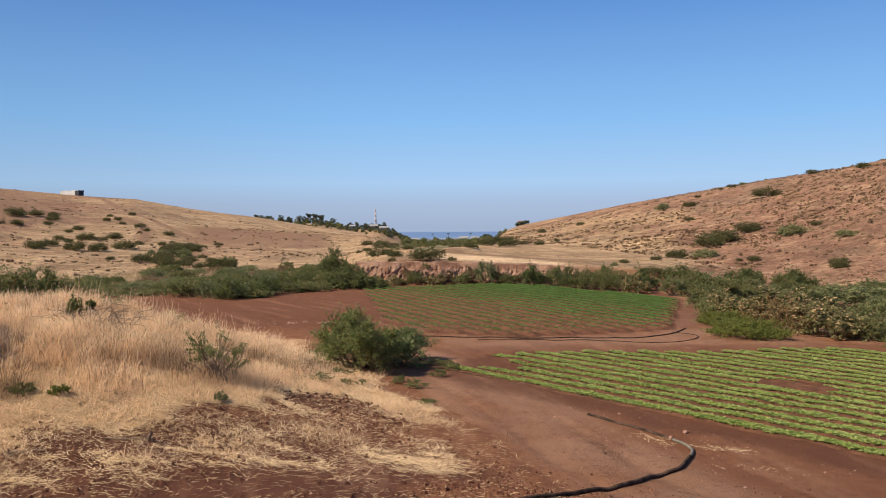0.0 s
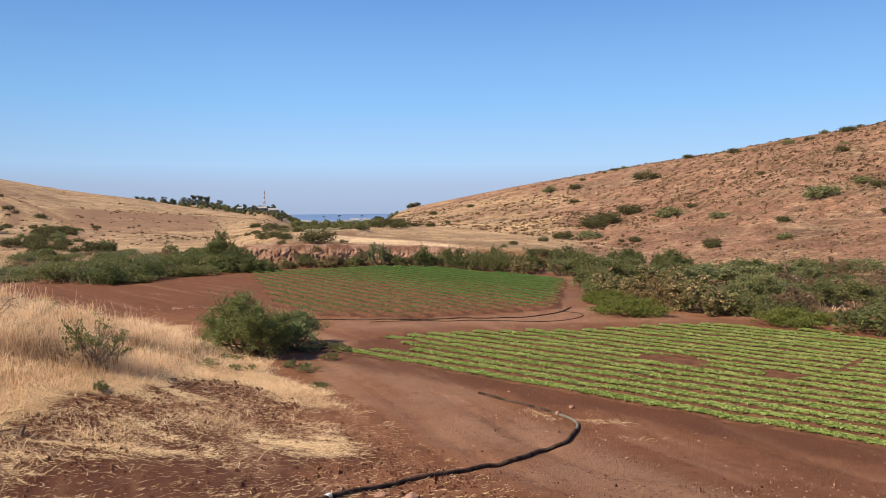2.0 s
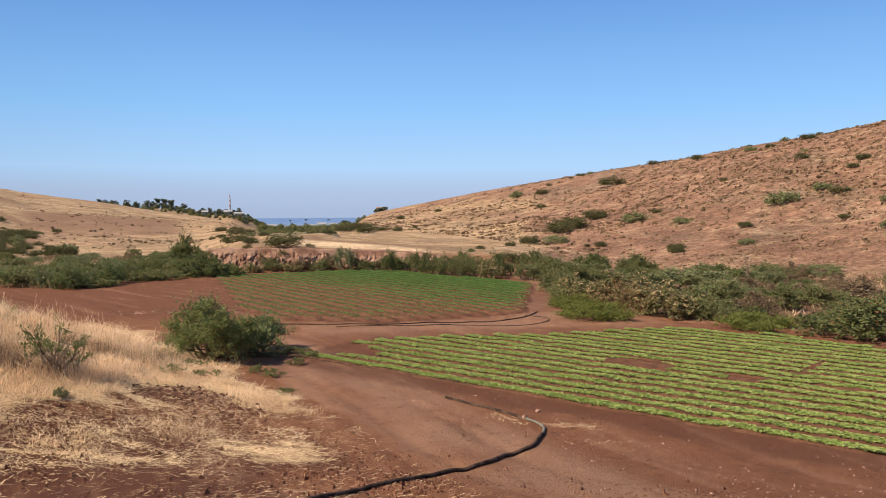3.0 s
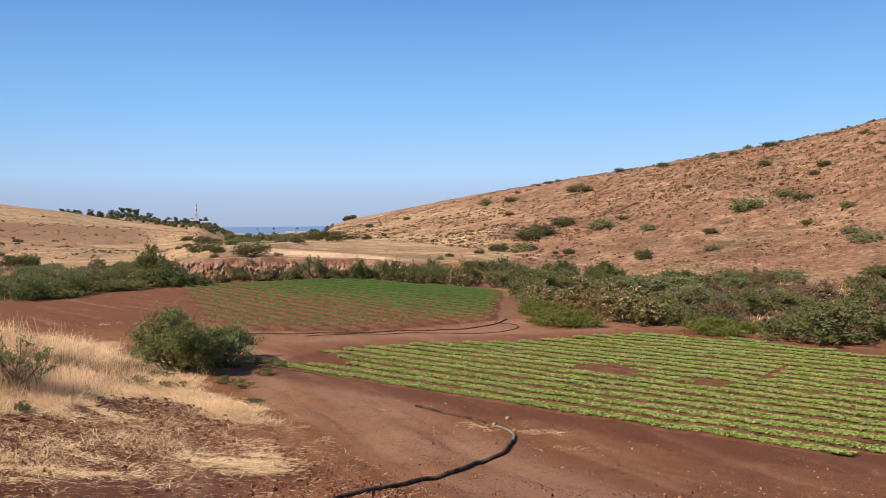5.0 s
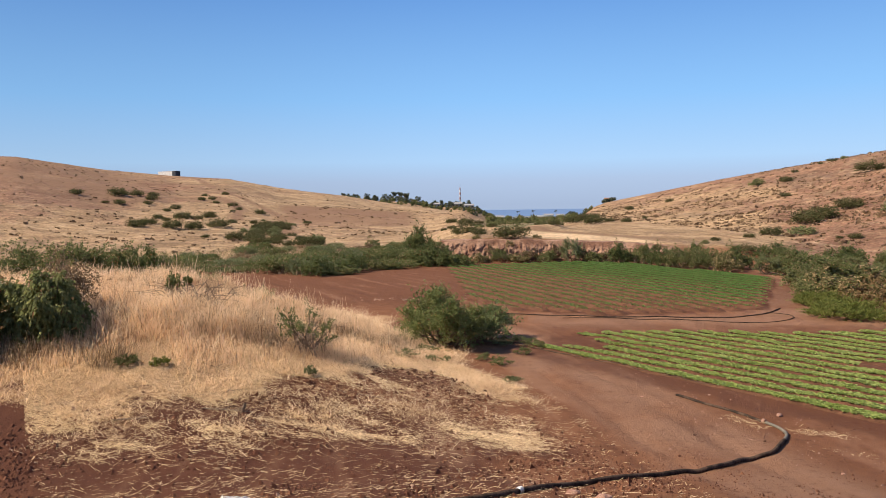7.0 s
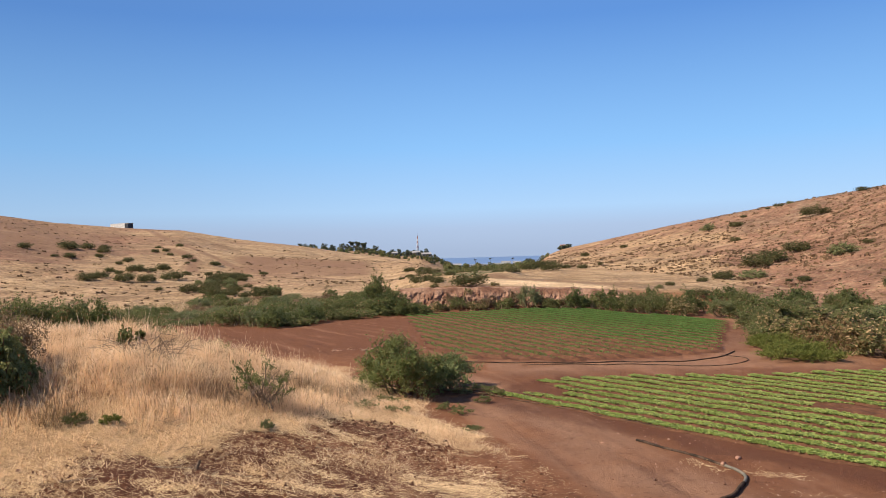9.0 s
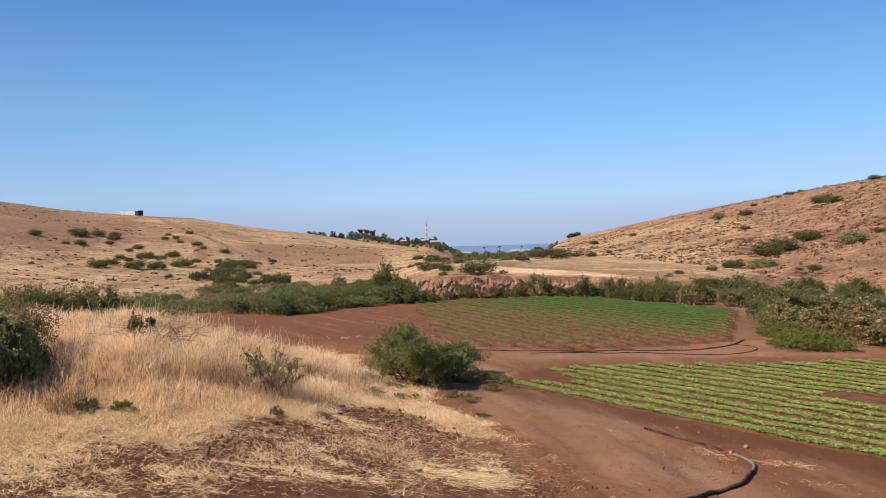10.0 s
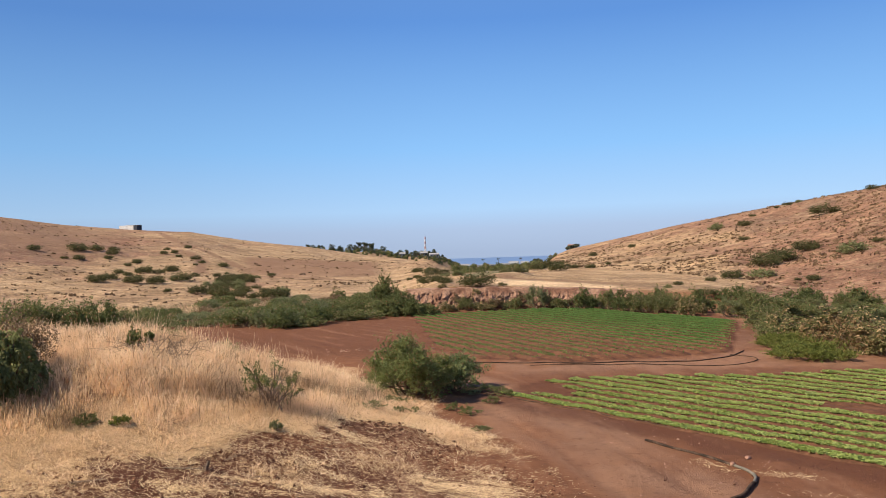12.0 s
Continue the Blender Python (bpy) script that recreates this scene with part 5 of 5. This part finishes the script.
def scatter_flecks():
    """Pale dry crumbs of earth on the strip between track and crop."""
    rnd = np.random.default_rng(59)
    n = 9000
    y = 9.0 * (27 / 9.0) ** rnd.uniform(0, 1, n)
    u = rnd.uniform(0.4, 9.0, n)
    x = road_edge(y) + u
    keep = (rnd.random(n) < (0.15 + 0.85 * ease(2.6, 4.2, u)) * ease(-0.4, 0.9, fbm(x, y, 2.0, 68))) & ~inside(x, y, FIELD_A)
    x, y = x[keep], y[keep]
    n = len(x)
    size = 0.007 + 0.024 * rnd.random(n) ** 3
    C = np.stack([x, y, ground(x, y) + size * 0.3], 1)
    tet = np.array([(1, 0, -0.5), (-0.6, 0.8, -0.5), (-0.5, -0.9, -0.5), (0, 0.1, 0.6)])
    V = C[:, None] + (tet[None] + rnd.normal(size=(n, 4, 3)) * 0.3) * size[:, None, None]
    F = (np.arange(n)[:, None, None] * 4 + np.array([[0, 1, 3], [1, 2, 3], [2, 0, 3]])[None]).reshape(-1, 3)
    tagged(link_mesh("earth_flecks", V.reshape(-1, 3), F, ROCK), "pale dry crumbs of earth beside the crop", "earth", "", "stuff")


def straw_wisp(cx, cy, ax, ay, n, sd, length=0.22):
    """A drift of straw along a short line."""
    rnd = np.random.default_rng(sd)
    t = rnd.uniform(-1, 1, n)
    x, y = cx + ax * t + rnd.normal(size=n) * 0.1, cy + ay * t + rnd.normal(size=n) * 0.12
    a = math.atan2(ay, ax) + rnd.normal(size=n) * 0.5
    L, W = length * rnd.uniform(0.3, 1, n), rnd.uniform(0.002, 0.005, n)
    x2, y2 = x + np.cos(a) * L, y + np.sin(a) * L
    q = np.stack([-np.sin(a) * W, np.cos(a) * W], 1)
    z, z2 = ground(x, y) + rnd.uniform(0.005, 0.04, n), ground(x2, y2) + rnd.uniform(0.005, 0.04, n)
    V = np.stack([np.stack([x - q[:, 0], y - q[:, 1], z], 1), np.stack([x + q[:, 0], y + q[:, 1], z], 1), np.stack([x2 + q[:, 0], y2 + q[:, 1], z2], 1), np.stack([x2 - q[:, 0], y2 - q[:, 1], z2], 1)], 1)
    tagged(link_mesh("straw_wisp", V.reshape(-1, 3), np.arange(4 * n).reshape(-1, 4), LITTER), "wisp of bleached straw lying beside the hose", "straw", "", "stuff")


def scatter_lumps():
    """Rough lumps of dark turned earth on the bare ground before the grass."""
    rnd = np.random.default_rng(47)
    n = 15000
    y = 8.0 * (20 / 8.0) ** rnd.uniform(0, 1, n)
    x = rnd.uniform(-10, 2.5, n)
    s = road_edge(y) - x
    keep = rnd.random(n) < ease(0.2, 2.0, s) * (0.25 + 0.75 * ease(-0.3, 0.8, fbm(x, y, 1.2, 24))) * ease(0.2, -0.6, y - band_line(x, y))
    x, y = x[keep], y[keep]
    n = len(x)
    size = 0.012 + 0.045 * rnd.random(n) ** 3
    C = np.stack([x, y, ground(x, y) + size * 0.15], 1)
    ball = np.array([(1, 0, -0.3), (0.2, 0.95, -0.3), (-0.9, 0.5, -0.3), (-0.7, -0.7, -0.3), (0.4, -0.9, -0.3), (0.35, 0.2, 0.6), (-0.3, -0.1, 0.7)])
    V = C[:, None] + (ball[None] + rnd.normal(size=(n, 7, 3)) * 0.22) * size[:, None, None]
    tri = np.array([(0, 1, 5), (1, 2, 6), (1, 6, 5), (2, 3, 6), (3, 4, 6), (4, 0, 5), (4, 5, 6)])
    F = (np.arange(n)[:, None, None] * 7 + tri[None]).reshape(-1, 3)
    tagged(link_mesh("earth_lumps", V.reshape(-1, 3), F, CRUMB), "rough lumps of dark red earth between straw", "earth", "", "stuff")


scatter_grass()
scatter_undergrowth()
scatter_lumps()
scatter_litter()
scatter_crumbs()
scatter_flecks()
straw_wisp(6.15, 17.6, 0.6, -0.2, 130, 1, 0.16)
straw_wisp(4.85, 18.5, 0.3, -0.4, 120, 2, 0.16)
straw_wisp(6.3, 16.2, 0.8, -0.2, 30, 3, 0.14)


def scatter_slopes():
    """Small tufts all over the dry slopes."""
    rnd = np.random.default_rng(31)
    for name, a0, a1, r0, r1, n, mat, label in (
            ("scrub_tufts", -47, -4, 50, 300, 24000, SCRUB, "small brown tufts dotted over the dry slope"),
            ("scrub_tufts", 4, 38, 90, 330, 5000, SCRUB, "small brown tufts dotted over the dry slope")):
        az, rr = np.radians(rnd.uniform(a0, a1, n)), r0 * (r1 / r0) ** rnd.uniform(0, 1, n)
        x, y = -np.sin(az) * rr, np.cos(az) * rr
        deg = np.degrees(az)
        rb, rc = np.interp(deg, FLANK[:, 0], FLANK[:, 3]), np.interp(deg, FLANK[:, 0], FLANK[:, 2])
        keep = (rr > rb * 0.98) & (rr < rc) & (rnd.random(n) < 0.2 + 0.8 * ease(-0.3, 0.6, fbm(x, y, 22, 27)))
        x, y = np.repeat(x[keep], 7), np.repeat(y[keep], 7)
        size = np.repeat(rnd.uniform(0.12, 0.30, keep.sum()) * np.where(rnd.random(keep.sum()) < 0.2, 1.8, 1.0) * ease(40, 110, rr[keep]), 7)
        x, y = x + rnd.normal(size=len(x)) * size * 0.5, y + rnd.normal(size=len(x)) * size * 0.5
        P = np.stack([x, y, ground(x, y) - 0.03], 1)
        N = rnd.normal(size=P.shape) * 0.6
        N[:, 2] = np.abs(N[:, 2]) + 0.7
        V, F = leaves(P, N, 0.8, 0.5, rnd)
        # shrink each leaf to its tuft's size
        V = V.reshape(-1, 4, 3)
        V = P[:, None] + (V - P[:, None]) * size[:, None, None]
        tagged(link_mesh(name, V.reshape(-1, 3), F, mat), label, "tufts", "", "stuff")


scatter_slopes()


# ---- stones, clods and sticks ----
def stone(name, x, y, size, sd, mat, label, category):
    bm = bmesh.new()
    bmesh.ops.create_icosphere(bm, subdivisions=2, radius=size)
    rnd = random.Random(sd)
    sx, sy, sz = rnd.uniform(0.8, 1.3), rnd.uniform(0.7, 1.0), rnd.uniform(0.45, 0.7)
    for v in bm.verts:
        k = 1 + 0.35 * noise.noise(v.co / size * 1.3 + Vector((sd, 0, 0)))
        v.co = Vector((v.co.x * sx, v.co.y * sy, v.co.z * sz)) * k
    o = part(name, bm, mat)
    o.matrix_basis = pose(x, y, gz(x, y) + size * 0.2, 0, 0, rnd.uniform(0, 360))
    return tagged(o, label, category)


stone("rock", 0.62, 11.5, 0.085, 2, ROCK, "small reddish rock beside the hose", "rock")
stone("rock", 1.0, 10.95, 0.13, 3, ROCK, "broken reddish rock on the dirt track", "rock")
stone("rock", 5.75, 18.9, 0.09, 4, ROCK, "small pale rock near the hose bend", "rock")
crumbs = np.random.default_rng(37)
for k in range(46):
    y = crumbs.uniform(10.5, 22)
    x = float(road_edge(y)) + crumbs.uniform(-3.5, 5.5)
    tagged(stone("clod", x, y, crumbs.uniform(0.012, 0.04), k + 10, BED if k % 3 else ROCK, "small lump of dry earth", "clod"), "", "", "clods on the track")
for k in range(60):
    x, y = -2.9 + crumbs.normal() * 0.7, 20.0 + crumbs.normal() * 0.6
    tagged(stone("clod", x, y, crumbs.uniform(0.025, 0.065), k + 70, BED, "lump of freshly turned dark earth", "clod"), "", "", "clods of turned earth")


def stick(x, y, length, turn, rad, label, mat=DEADWOOD, rise=0.03, sd=0):
    rnd = np.random.default_rng(sd)
    t = np.linspace(-0.5, 0.5, 6)
    a = math.radians(turn)
    px_, py_ = x + np.cos(a) * t * length, y + np.sin(a) * t * length
    pts = np.stack([px_, py_, ground(px_, py_) + rad + rise * (t + 0.5) + rnd.normal(size=6) * 0.012], 1)
    paths = [(pts, rad * np.linspace(1, 0.4, 6))]
    for k in (2, 3, 4):
        e = pts[k] + np.array([math.cos(a + 0.8), math.sin(a + 0.8), 0.25]) * length * rnd.uniform(0.12, 0.25)
        paths.append(([pts[k], (pts[k] + e) / 2 + rnd.normal(size=3) * 0.01, e], rad * np.array([0.6, 0.45, 0.2])))
    return tagged(link_mesh("stick", *tubes(paths, 6), mat), label, "stick")


for k, (x, y, ln, tn, rd) in enumerate(((-5.7, 14.5, 1.0, 12, 0.014), (-4.6, 14.6, 0.5, -20, 0.010), (-6.2, 15.2, 0.7, 35, 0.012), (-3.6, 16.9, 1.0, 8, 0.010), (-6.8, 16.4, 0.9, -12, 0.012), (-5.2, 15.3, 0.6, 50, 0.009), (-2.7, 14.2, 0.45, -35, 0.008), (-7.2, 13.6, 0.6, 20, 0.016), (-4.9, 14.1, 0.5, 5, 0.012), (-5.1, 14.4, 0.35, 70, 0.010))):
    tagged(stick(x, y, ln, tn, rd, "bleached dead stick lying on straw and earth", sd=k), "", "", "sticks on the ground")


def stump(x, y):
    z = gz(x, y)
    paths = [([np.array([x, y, z - 0.05]), np.array([x + 0.02, y, z + 0.08]), np.array([x + 0.06, y + 0.02, z + 0.19])], np.array([0.05, 0.04, 0.03])),
             ([np.array([x, y, z]), np.array([x - 0.05, y + 0.02, z + 0.09])], np.array([0.03, 0.015]))]
    V, F = tubes(paths, 8)
    return tagged(link_mesh("stump", V, F, BARK), "short dark broken stump standing in straw", "stump")


stump(-5.45, 14.55)


def scrap(x, y):
    """A crumpled scrap of thin white sheet."""
    rnd = np.random.default_rng(77)
    n = 14
    u, v = np.meshgrid(np.linspace(-1, 1, n), np.linspace(-1, 1, n), indexing="ij")
    px_, py_ = x + 0.2 * u + 0.03 * rnd.normal(size=u.shape), y + 0.08 * v + 0.03 * rnd.normal(size=u.shape)
    z = ground(px_, py_) + 0.02 + 0.05 * np.abs(ripple(u * 3, v * 3, 0.6, 1.0)) + 0.015 * np.abs(rnd.normal(size=u.shape))
    i, j = np.arange(n - 1)[:, None], np.arange(n - 1)[None]
    F = np.stack([i * n + j, (i + 1) * n + j, (i + 1) * n + j + 1, i * n + j + 1], -1).reshape(-1, 4)
    F = F[rnd.random(len(F)) < 0.6]
    o = link_mesh("plastic_scrap", np.stack([px_, py_, z], -1).reshape(-1, 3), F, WHITE)
    thick = o.modifiers.new("thickness", 'SOLIDIFY')
    thick.thickness = 0.003
    return tagged(o, "torn crumpled scrap of white plastic on red earth", "litter")


scrap(-4.1, 10.5)


def dead_sapling(x, y):
    rnd = np.random.default_rng(78)
    z = gz(x, y)
    top = np.array([x - 0.2, y, z + 2.3])
    paths = [([np.array([x, y, z - 0.1]), np.array([x + 0.1, y, z + 1.1]), top], np.array([0.05, 0.035, 0.012]))]
    for k in range(16):
        f = rnd.uniform(0.25, 0.95)
        b = np.array([x + 0.1 * f - 0.25 * f * f, y, z + 2.3 * f])
        e = b + np.array([rnd.normal() * 0.5, rnd.normal() * 0.4, rnd.uniform(0.1, 0.6)])
        paths.append(([b, (b + e) / 2 + rnd.normal(size=3) * 0.05, e], np.array([0.022, 0.014, 0.005])))
    return tagged(link_mesh("dead_sapling", *tubes(paths, 5), DEADWOOD), "leafless pale dead sapling above the thicket", "tree")


dead_sapling(28.0, 46.5)
for k in range(36):
    x, y = -6.6 + crumbs.normal() * 1.3, 42.0 + crumbs.normal() * 0.35
    tagged(stone("stone", x, y, crumbs.uniform(0.04, 0.09), k + 140, BANK, "pale stone in a heap on ploughed earth", "stone"), "", "", "stone heap in the ploughed field")


def branch_heap(x, y, sd, wide, tall, n):
    rnd = np.random.default_rng(sd)
    root = tagged(empty("brushwood_heap", x, y, gz(x, y)), "heap of bare dead branches in the tall dry grass", "branches")
    for k in range(n):
        a = rnd.uniform(0, 2 * np.pi)
        base = np.array([rnd.normal() * wide * 0.2, rnd.normal() * wide * 0.2, 0.0])
        out = np.array([math.cos(a) * wide * rnd.uniform(0.3, 0.75), math.sin(a) * wide * rnd.uniform(0.3, 0.75), tall * rnd.uniform(0.1, 0.9)])
        mid = base + out * 0.55 + np.array([0, 0, tall * 0.3]) + rnd.normal(size=3) * 0.06
        run = ([base, mid, base + out, base + out * 1.25 - np.array([0, 0, 0.12])], np.array([0.014, 0.010, 0.006, 0.002]) * rnd.uniform(0.6, 1.3))
        link_mesh("branch", *tubes([run], 5), DEADWOOD, root)
    return root


branch_heap(-9.2, 21.0, 5, 1.6, 0.75, 70)
branch_heap(-5.4, 19.0, 6, 1.0, 0.85, 30)


# ---- far things ----
def tree(name, sd, tall, wide, n, leaf, mat, label, lobes=9, bare=0.3):
    """A tapered trunk with limbs and an uneven crown of leaf clumps."""
    rnd = np.random.default_rng(sd)
    root = tagged(new(name), label, "tree")
    top = np.array([rnd.normal() * 0.06 * tall, rnd.normal() * 0.06 * tall, tall * 0.8])
    paths = [([np.zeros(3) - [0, 0, 0.3], top * 0.4 + rnd.normal(size=3) * 0.02 * tall, top], np.array([0.03, 0.02, 0.006]) * tall)]
    C, S = [], []
    for k in range(lobes):
        a = rnd.uniform(0, 2 * np.pi)
        f = rnd.uniform(bare, 1)
        c = np.array([math.cos(a) * wide * 0.34 * rnd.uniform(0.2, 1), math.sin(a) * wide * 0.34 * rnd.uniform(0.2, 1), tall * (0.2 + 0.7 * f)])
        paths.append(([top * (f * 0.75), (top * f + c) / 2, c], np.array([0.013, 0.009, 0.003]) * tall))
        C.append(c)
        S.append(np.array([wide, wide, tall * 0.7]) * rnd.uniform(0.13, 0.25))
    C, S = np.array(C), np.array(S)
    k = rnd.integers(0, lobes, n)
    D = rnd.normal(size=(n, 3))
    D /= np.linalg.norm(D, axis=1, keepdims=True)
    P = C[k] + S[k] * D * (rnd.uniform(0.1, 1, n) ** 0.4)[:, None]
    V, F = leaves(P, D + rnd.normal(size=D.shape), leaf, leaf * 0.4, rnd, 0.2, True)
    link_mesh("trunk", *tubes(paths[:7], 3), BARK, root)
    link_mesh("crown", V, F, mat, root)
    return root


def palm(sd, tall):
    rnd = np.random.default_rng(sd)
    root = tagged(new("palm_tree"), "tall slender palm near the sea", "palm tree")
    link_mesh("trunk", *tubes([([np.array([0, 0, -0.3]), np.array([0.1, 0, tall * 0.5]), np.array([0.25, 0, tall])], np.array([0.22, 0.18, 0.15]))], 7), BARK, root)
    n = 26
    a = rnd.uniform(0, 2 * np.pi, n)
    N = np.stack([np.cos(a), np.sin(a), rnd.uniform(-0.5, 1.0, n)], 1)
    V, F = leaves(np.tile([0.25, 0, tall], (n, 1)), N, 2.4, 0.35, rnd, 0.3)
    link_mesh("fronds", V, F, LEAF_TREE, root)
    return root


GUMS = [tree("gum_tree", 90 + k, 11 + k, 9 + k, 520, 1.35, LEAF_TREE, "dark gum tree on the far ridge", 12, 0.0) for k in range(3)]
LOWS = [tree("tree", 95 + k, 6 + k, 8, 170, 1.55, LEAF_OLIVE if k else LEAF_TREE, "rounded tree in the far valley", 8, 0.05) for k in range(3)]
far_rng = np.random.default_rng(41)


def polar(az, r):
    return -math.sin(math.radians(az)) * r, math.cos(math.radians(az)) * r


for az in (13.2, 12.8, 12.4, 12.0, 11.5, 11.0, 10.7, 10.2, 9.9, 9.5, 9.3, 9.1, 8.9, 8.7, 8.4, 8.1, 7.8, 7.5, 7.2, 6.9, 6.6, 6.3, 6.0, 5.7, 5.4, 5.1, 4.8, 4.5, 4.2, 3.9, 3.6):
    big = 1.15 if 8.6 < az < 9.6 else far_rng.uniform(0.45, 0.8)
    x, y = polar(az + far_rng.normal() * 0.08, 985 + far_rng.uniform(-45, 20))
    put(GUMS[far_rng.integers(3)], x, y, big, far_rng.uniform(0, 360), -0.5, 1.0, "", "trees on the far ridge")
for k in range(200):
    az = 1.9 + 11.3 * far_rng.random() ** 1.3
    x, y = polar(az, 985 + far_rng.uniform(-85, 10) * (k % 3 > 0))
    put(LOWS[far_rng.integers(3)], x, y, far_rng.uniform(0.45, 0.9), far_rng.uniform(0, 360), -0.4, 0.9, "low dark tree on the far ridge", "trees on the far ridge")


def build_woodland(n):
    """The close woods on the floor of the far valley."""
    crowns = []
    for ob in LOWS:
        me = next(c for c in ob.children if c.name.startswith("crown")).data
        V = np.empty(len(me.vertices) * 3, np.float32)
        me.vertices.foreach_get("co", V)
        crowns.append(V.reshape(-1, 3))
    VV = []
    for k in range(n):
        x, y = polar(far_rng.uniform(-4.6, 2.9), 260 + 890 * far_rng.random() ** 0.7)
        size = far_rng.uniform(0.35, 0.8) * (0.55 if math.hypot(x, y) < 480 else 1.0)
        a = far_rng.uniform(0, 2 * np.pi)
        V = crowns[far_rng.integers(3)] * size
        VV.append(np.stack([x + V[:, 0] * math.cos(a) - V[:, 1] * math.sin(a), y + V[:, 0] * math.sin(a) + V[:, 1] * math.cos(a), gz(x, y) - 0.5 + V[:, 2]], 1))
    V = np.concatenate(VV)
    tagged(link_mesh("woodland", V, np.arange(len(V)).reshape(-1, 3), LEAF_OLIVE), "close grey-green woods on the floor of the far valley", "woods", "", "stuff")


build_woodland(420)
for az, r in ((-3.2, 900), (-2.9, 880), (-3.4, 940)):
    x, y = polar(az, r)
    put(GUMS[1], x, y, 0.95, 40 * r, -0.5, 1.0, "dark group of tall trees at the valley mouth", "trees in the far valley")
PALM = palm(99, 13.0)
for az, r in ((-0.4, 1000), (-2.0, 1060), (0.7, 1050)):
    x, y = polar(az, r)
    put(PALM, x, y, 1.0, 30 * az, 0, 1.0, "", "palms in the far valley")
for x, y, s in ((32.4, 340.0, 0.42), (33.3, 341.0, 0.36), (34.8, 340.0, 0.40), (36.2, 343.0, 0.34)):
    put(LOWS[0], x, y, s, 50 * s, -0.2, 1.0, "small round tree beside a house on the crest")
for ob in GUMS + LOWS + [PALM]:
    drop_model(ob)


def house(x, y, turn, wide, deep, tall, label, wall=WHITE, roof=TERRACOTTA, windows=3, flat=False, lift=0.0):
    root = tagged(empty("house", x, y, gz(x, y) + lift, turn), label, "house")
    part("wall", boxes_mesh([(0, 0, tall / 2 - 0.5, wide, deep, tall + 1)]), wall, root)
    if flat:
        part("roof", boxes_mesh([(0, 0, tall + 0.12, wide + 0.3, deep + 0.3, 0.25)]), roof, root)
    else:
        bm = bmesh.new()
        h = tall + deep * 0.22
        v = [bm.verts.new(p) for p in ((-wide / 2 - 0.4, -deep / 2 - 0.4, tall), (wide / 2 + 0.4, -deep / 2 - 0.4, tall), (wide / 2 + 0.4, deep / 2 + 0.4, tall), (-wide / 2 - 0.4, deep / 2 + 0.4, tall), (-wide / 2 - 0.4, 0, h), (wide / 2 + 0.4, 0, h))]
        for q in ((0, 1, 5, 4), (2, 3, 4, 5), (0, 4, 3), (1, 2, 5), (3, 2, 1, 0)):
            bm.faces.new([v[i] for i in q])
        part("roof", bm, roof, root)
    for k in range(windows):
        wx = (k + 0.5) / windows * wide - wide / 2
        part("window", boxes_mesh([(wx, -deep / 2 - 0.02, tall * 0.55, wide / windows * 0.45, 0.08, tall * 0.35)]), GLASS, root)
    return root


for az, r, wd, tl, fl in ((1.3, 1150, 16, 5, True), (0.2, 1180, 28, 5.5, True), (-0.9, 1160, 20, 6, True), (-1.5, 1200, 14, 7, False), (2.0, 1120, 12, 5, False), (-2.3, 1190, 12, 6, False)):
    x, y = polar(az, r)
    house(x, y, 5 * az, wd, 10, tl * 0.8, "pale building near the shore", WHITE, WHITE if fl else GREYWALL, 4, fl, 3.0)
for az, r in ((5.3, 965), (4.2, 960), (6.6, 960), (5.0, 975)):
    x, y = polar(az, r)
    house(x, y, 10, 11, 8, 4.0, "pale house among trees on the far ridge", GREYWALL, GREYWALL, 3)
house(34.2, 344.0, 0, 3.0, 2.6, 1.3, "small pale house behind trees on the crest", GREYWALL, TERRACOTTA, 1)


def storage_unit():
    """The long white unit on the crest, its end coloured dark for shade."""
    x, y = polar(25.0, 391)
    root = tagged(empty("storage_container", x, y, gz(x, y) + 0.1, -28), "long white storage container on the crest, its end coloured as in shade", "container")
    part("body", boxes_mesh([(0, 0, 1.1, 10.0, 2.6, 2.6)] + [(-4.7 + 0.6 * k, -1.33, 1.1, 0.22, 0.06, 2.3) for k in range(16)]), WHITE, root)
    part("end_panel", boxes_mesh([(6.2, 0, 1.1, 2.4, 2.64, 2.64)]), END_SHADE, root, "end wall coloured dark for its shade")
    part("roof", boxes_mesh([(1.2, 0, 2.48, 12.8, 2.75, 0.12)]), WHITE, root)
    return root


storage_unit()

def radio_tower():
    x, y = polar(4.8, 990)
    base = gz(x, y) - 0.5
    root = tagged(empty("radio_tower", x, y, base, 20), "slim red and white lattice radio tower on the far ridge", "tower")
    high, n = 24.0, 8
    for k in range(n):
        z0, z1 = high * k / n, high * (k + 1) / n
        w0, w1 = 1.5 - 1.1 * k / n, 1.5 - 1.1 * (k + 1) / n
        c0 = [np.array([math.cos(a) * w0, math.sin(a) * w0, z0]) for a in (0.5, 2.6, 4.7)]
        c1 = [np.array([math.cos(a) * w1, math.sin(a) * w1, z1]) for a in (0.5, 2.6, 4.7)]
        paths = [([p, q], [0.3, 0.3]) for p, q in zip(c0, c1)]
        paths += [([c0[i], c1[(i + 1) % 3]], [0.18, 0.18]) for i in range(3)] + [([c1[i], c1[(i + 1) % 3]], [0.18, 0.18]) for i in range(3)]
        link_mesh("lattice_section", *tubes(paths, 5), RED if k % 2 else WHITE, root)
    link_mesh("antenna", *tubes([([np.array([0, 0, high]), np.array([0, 0, high + 4])], [0.15, 0.08])], 5), STEEL, root)


radio_tower()
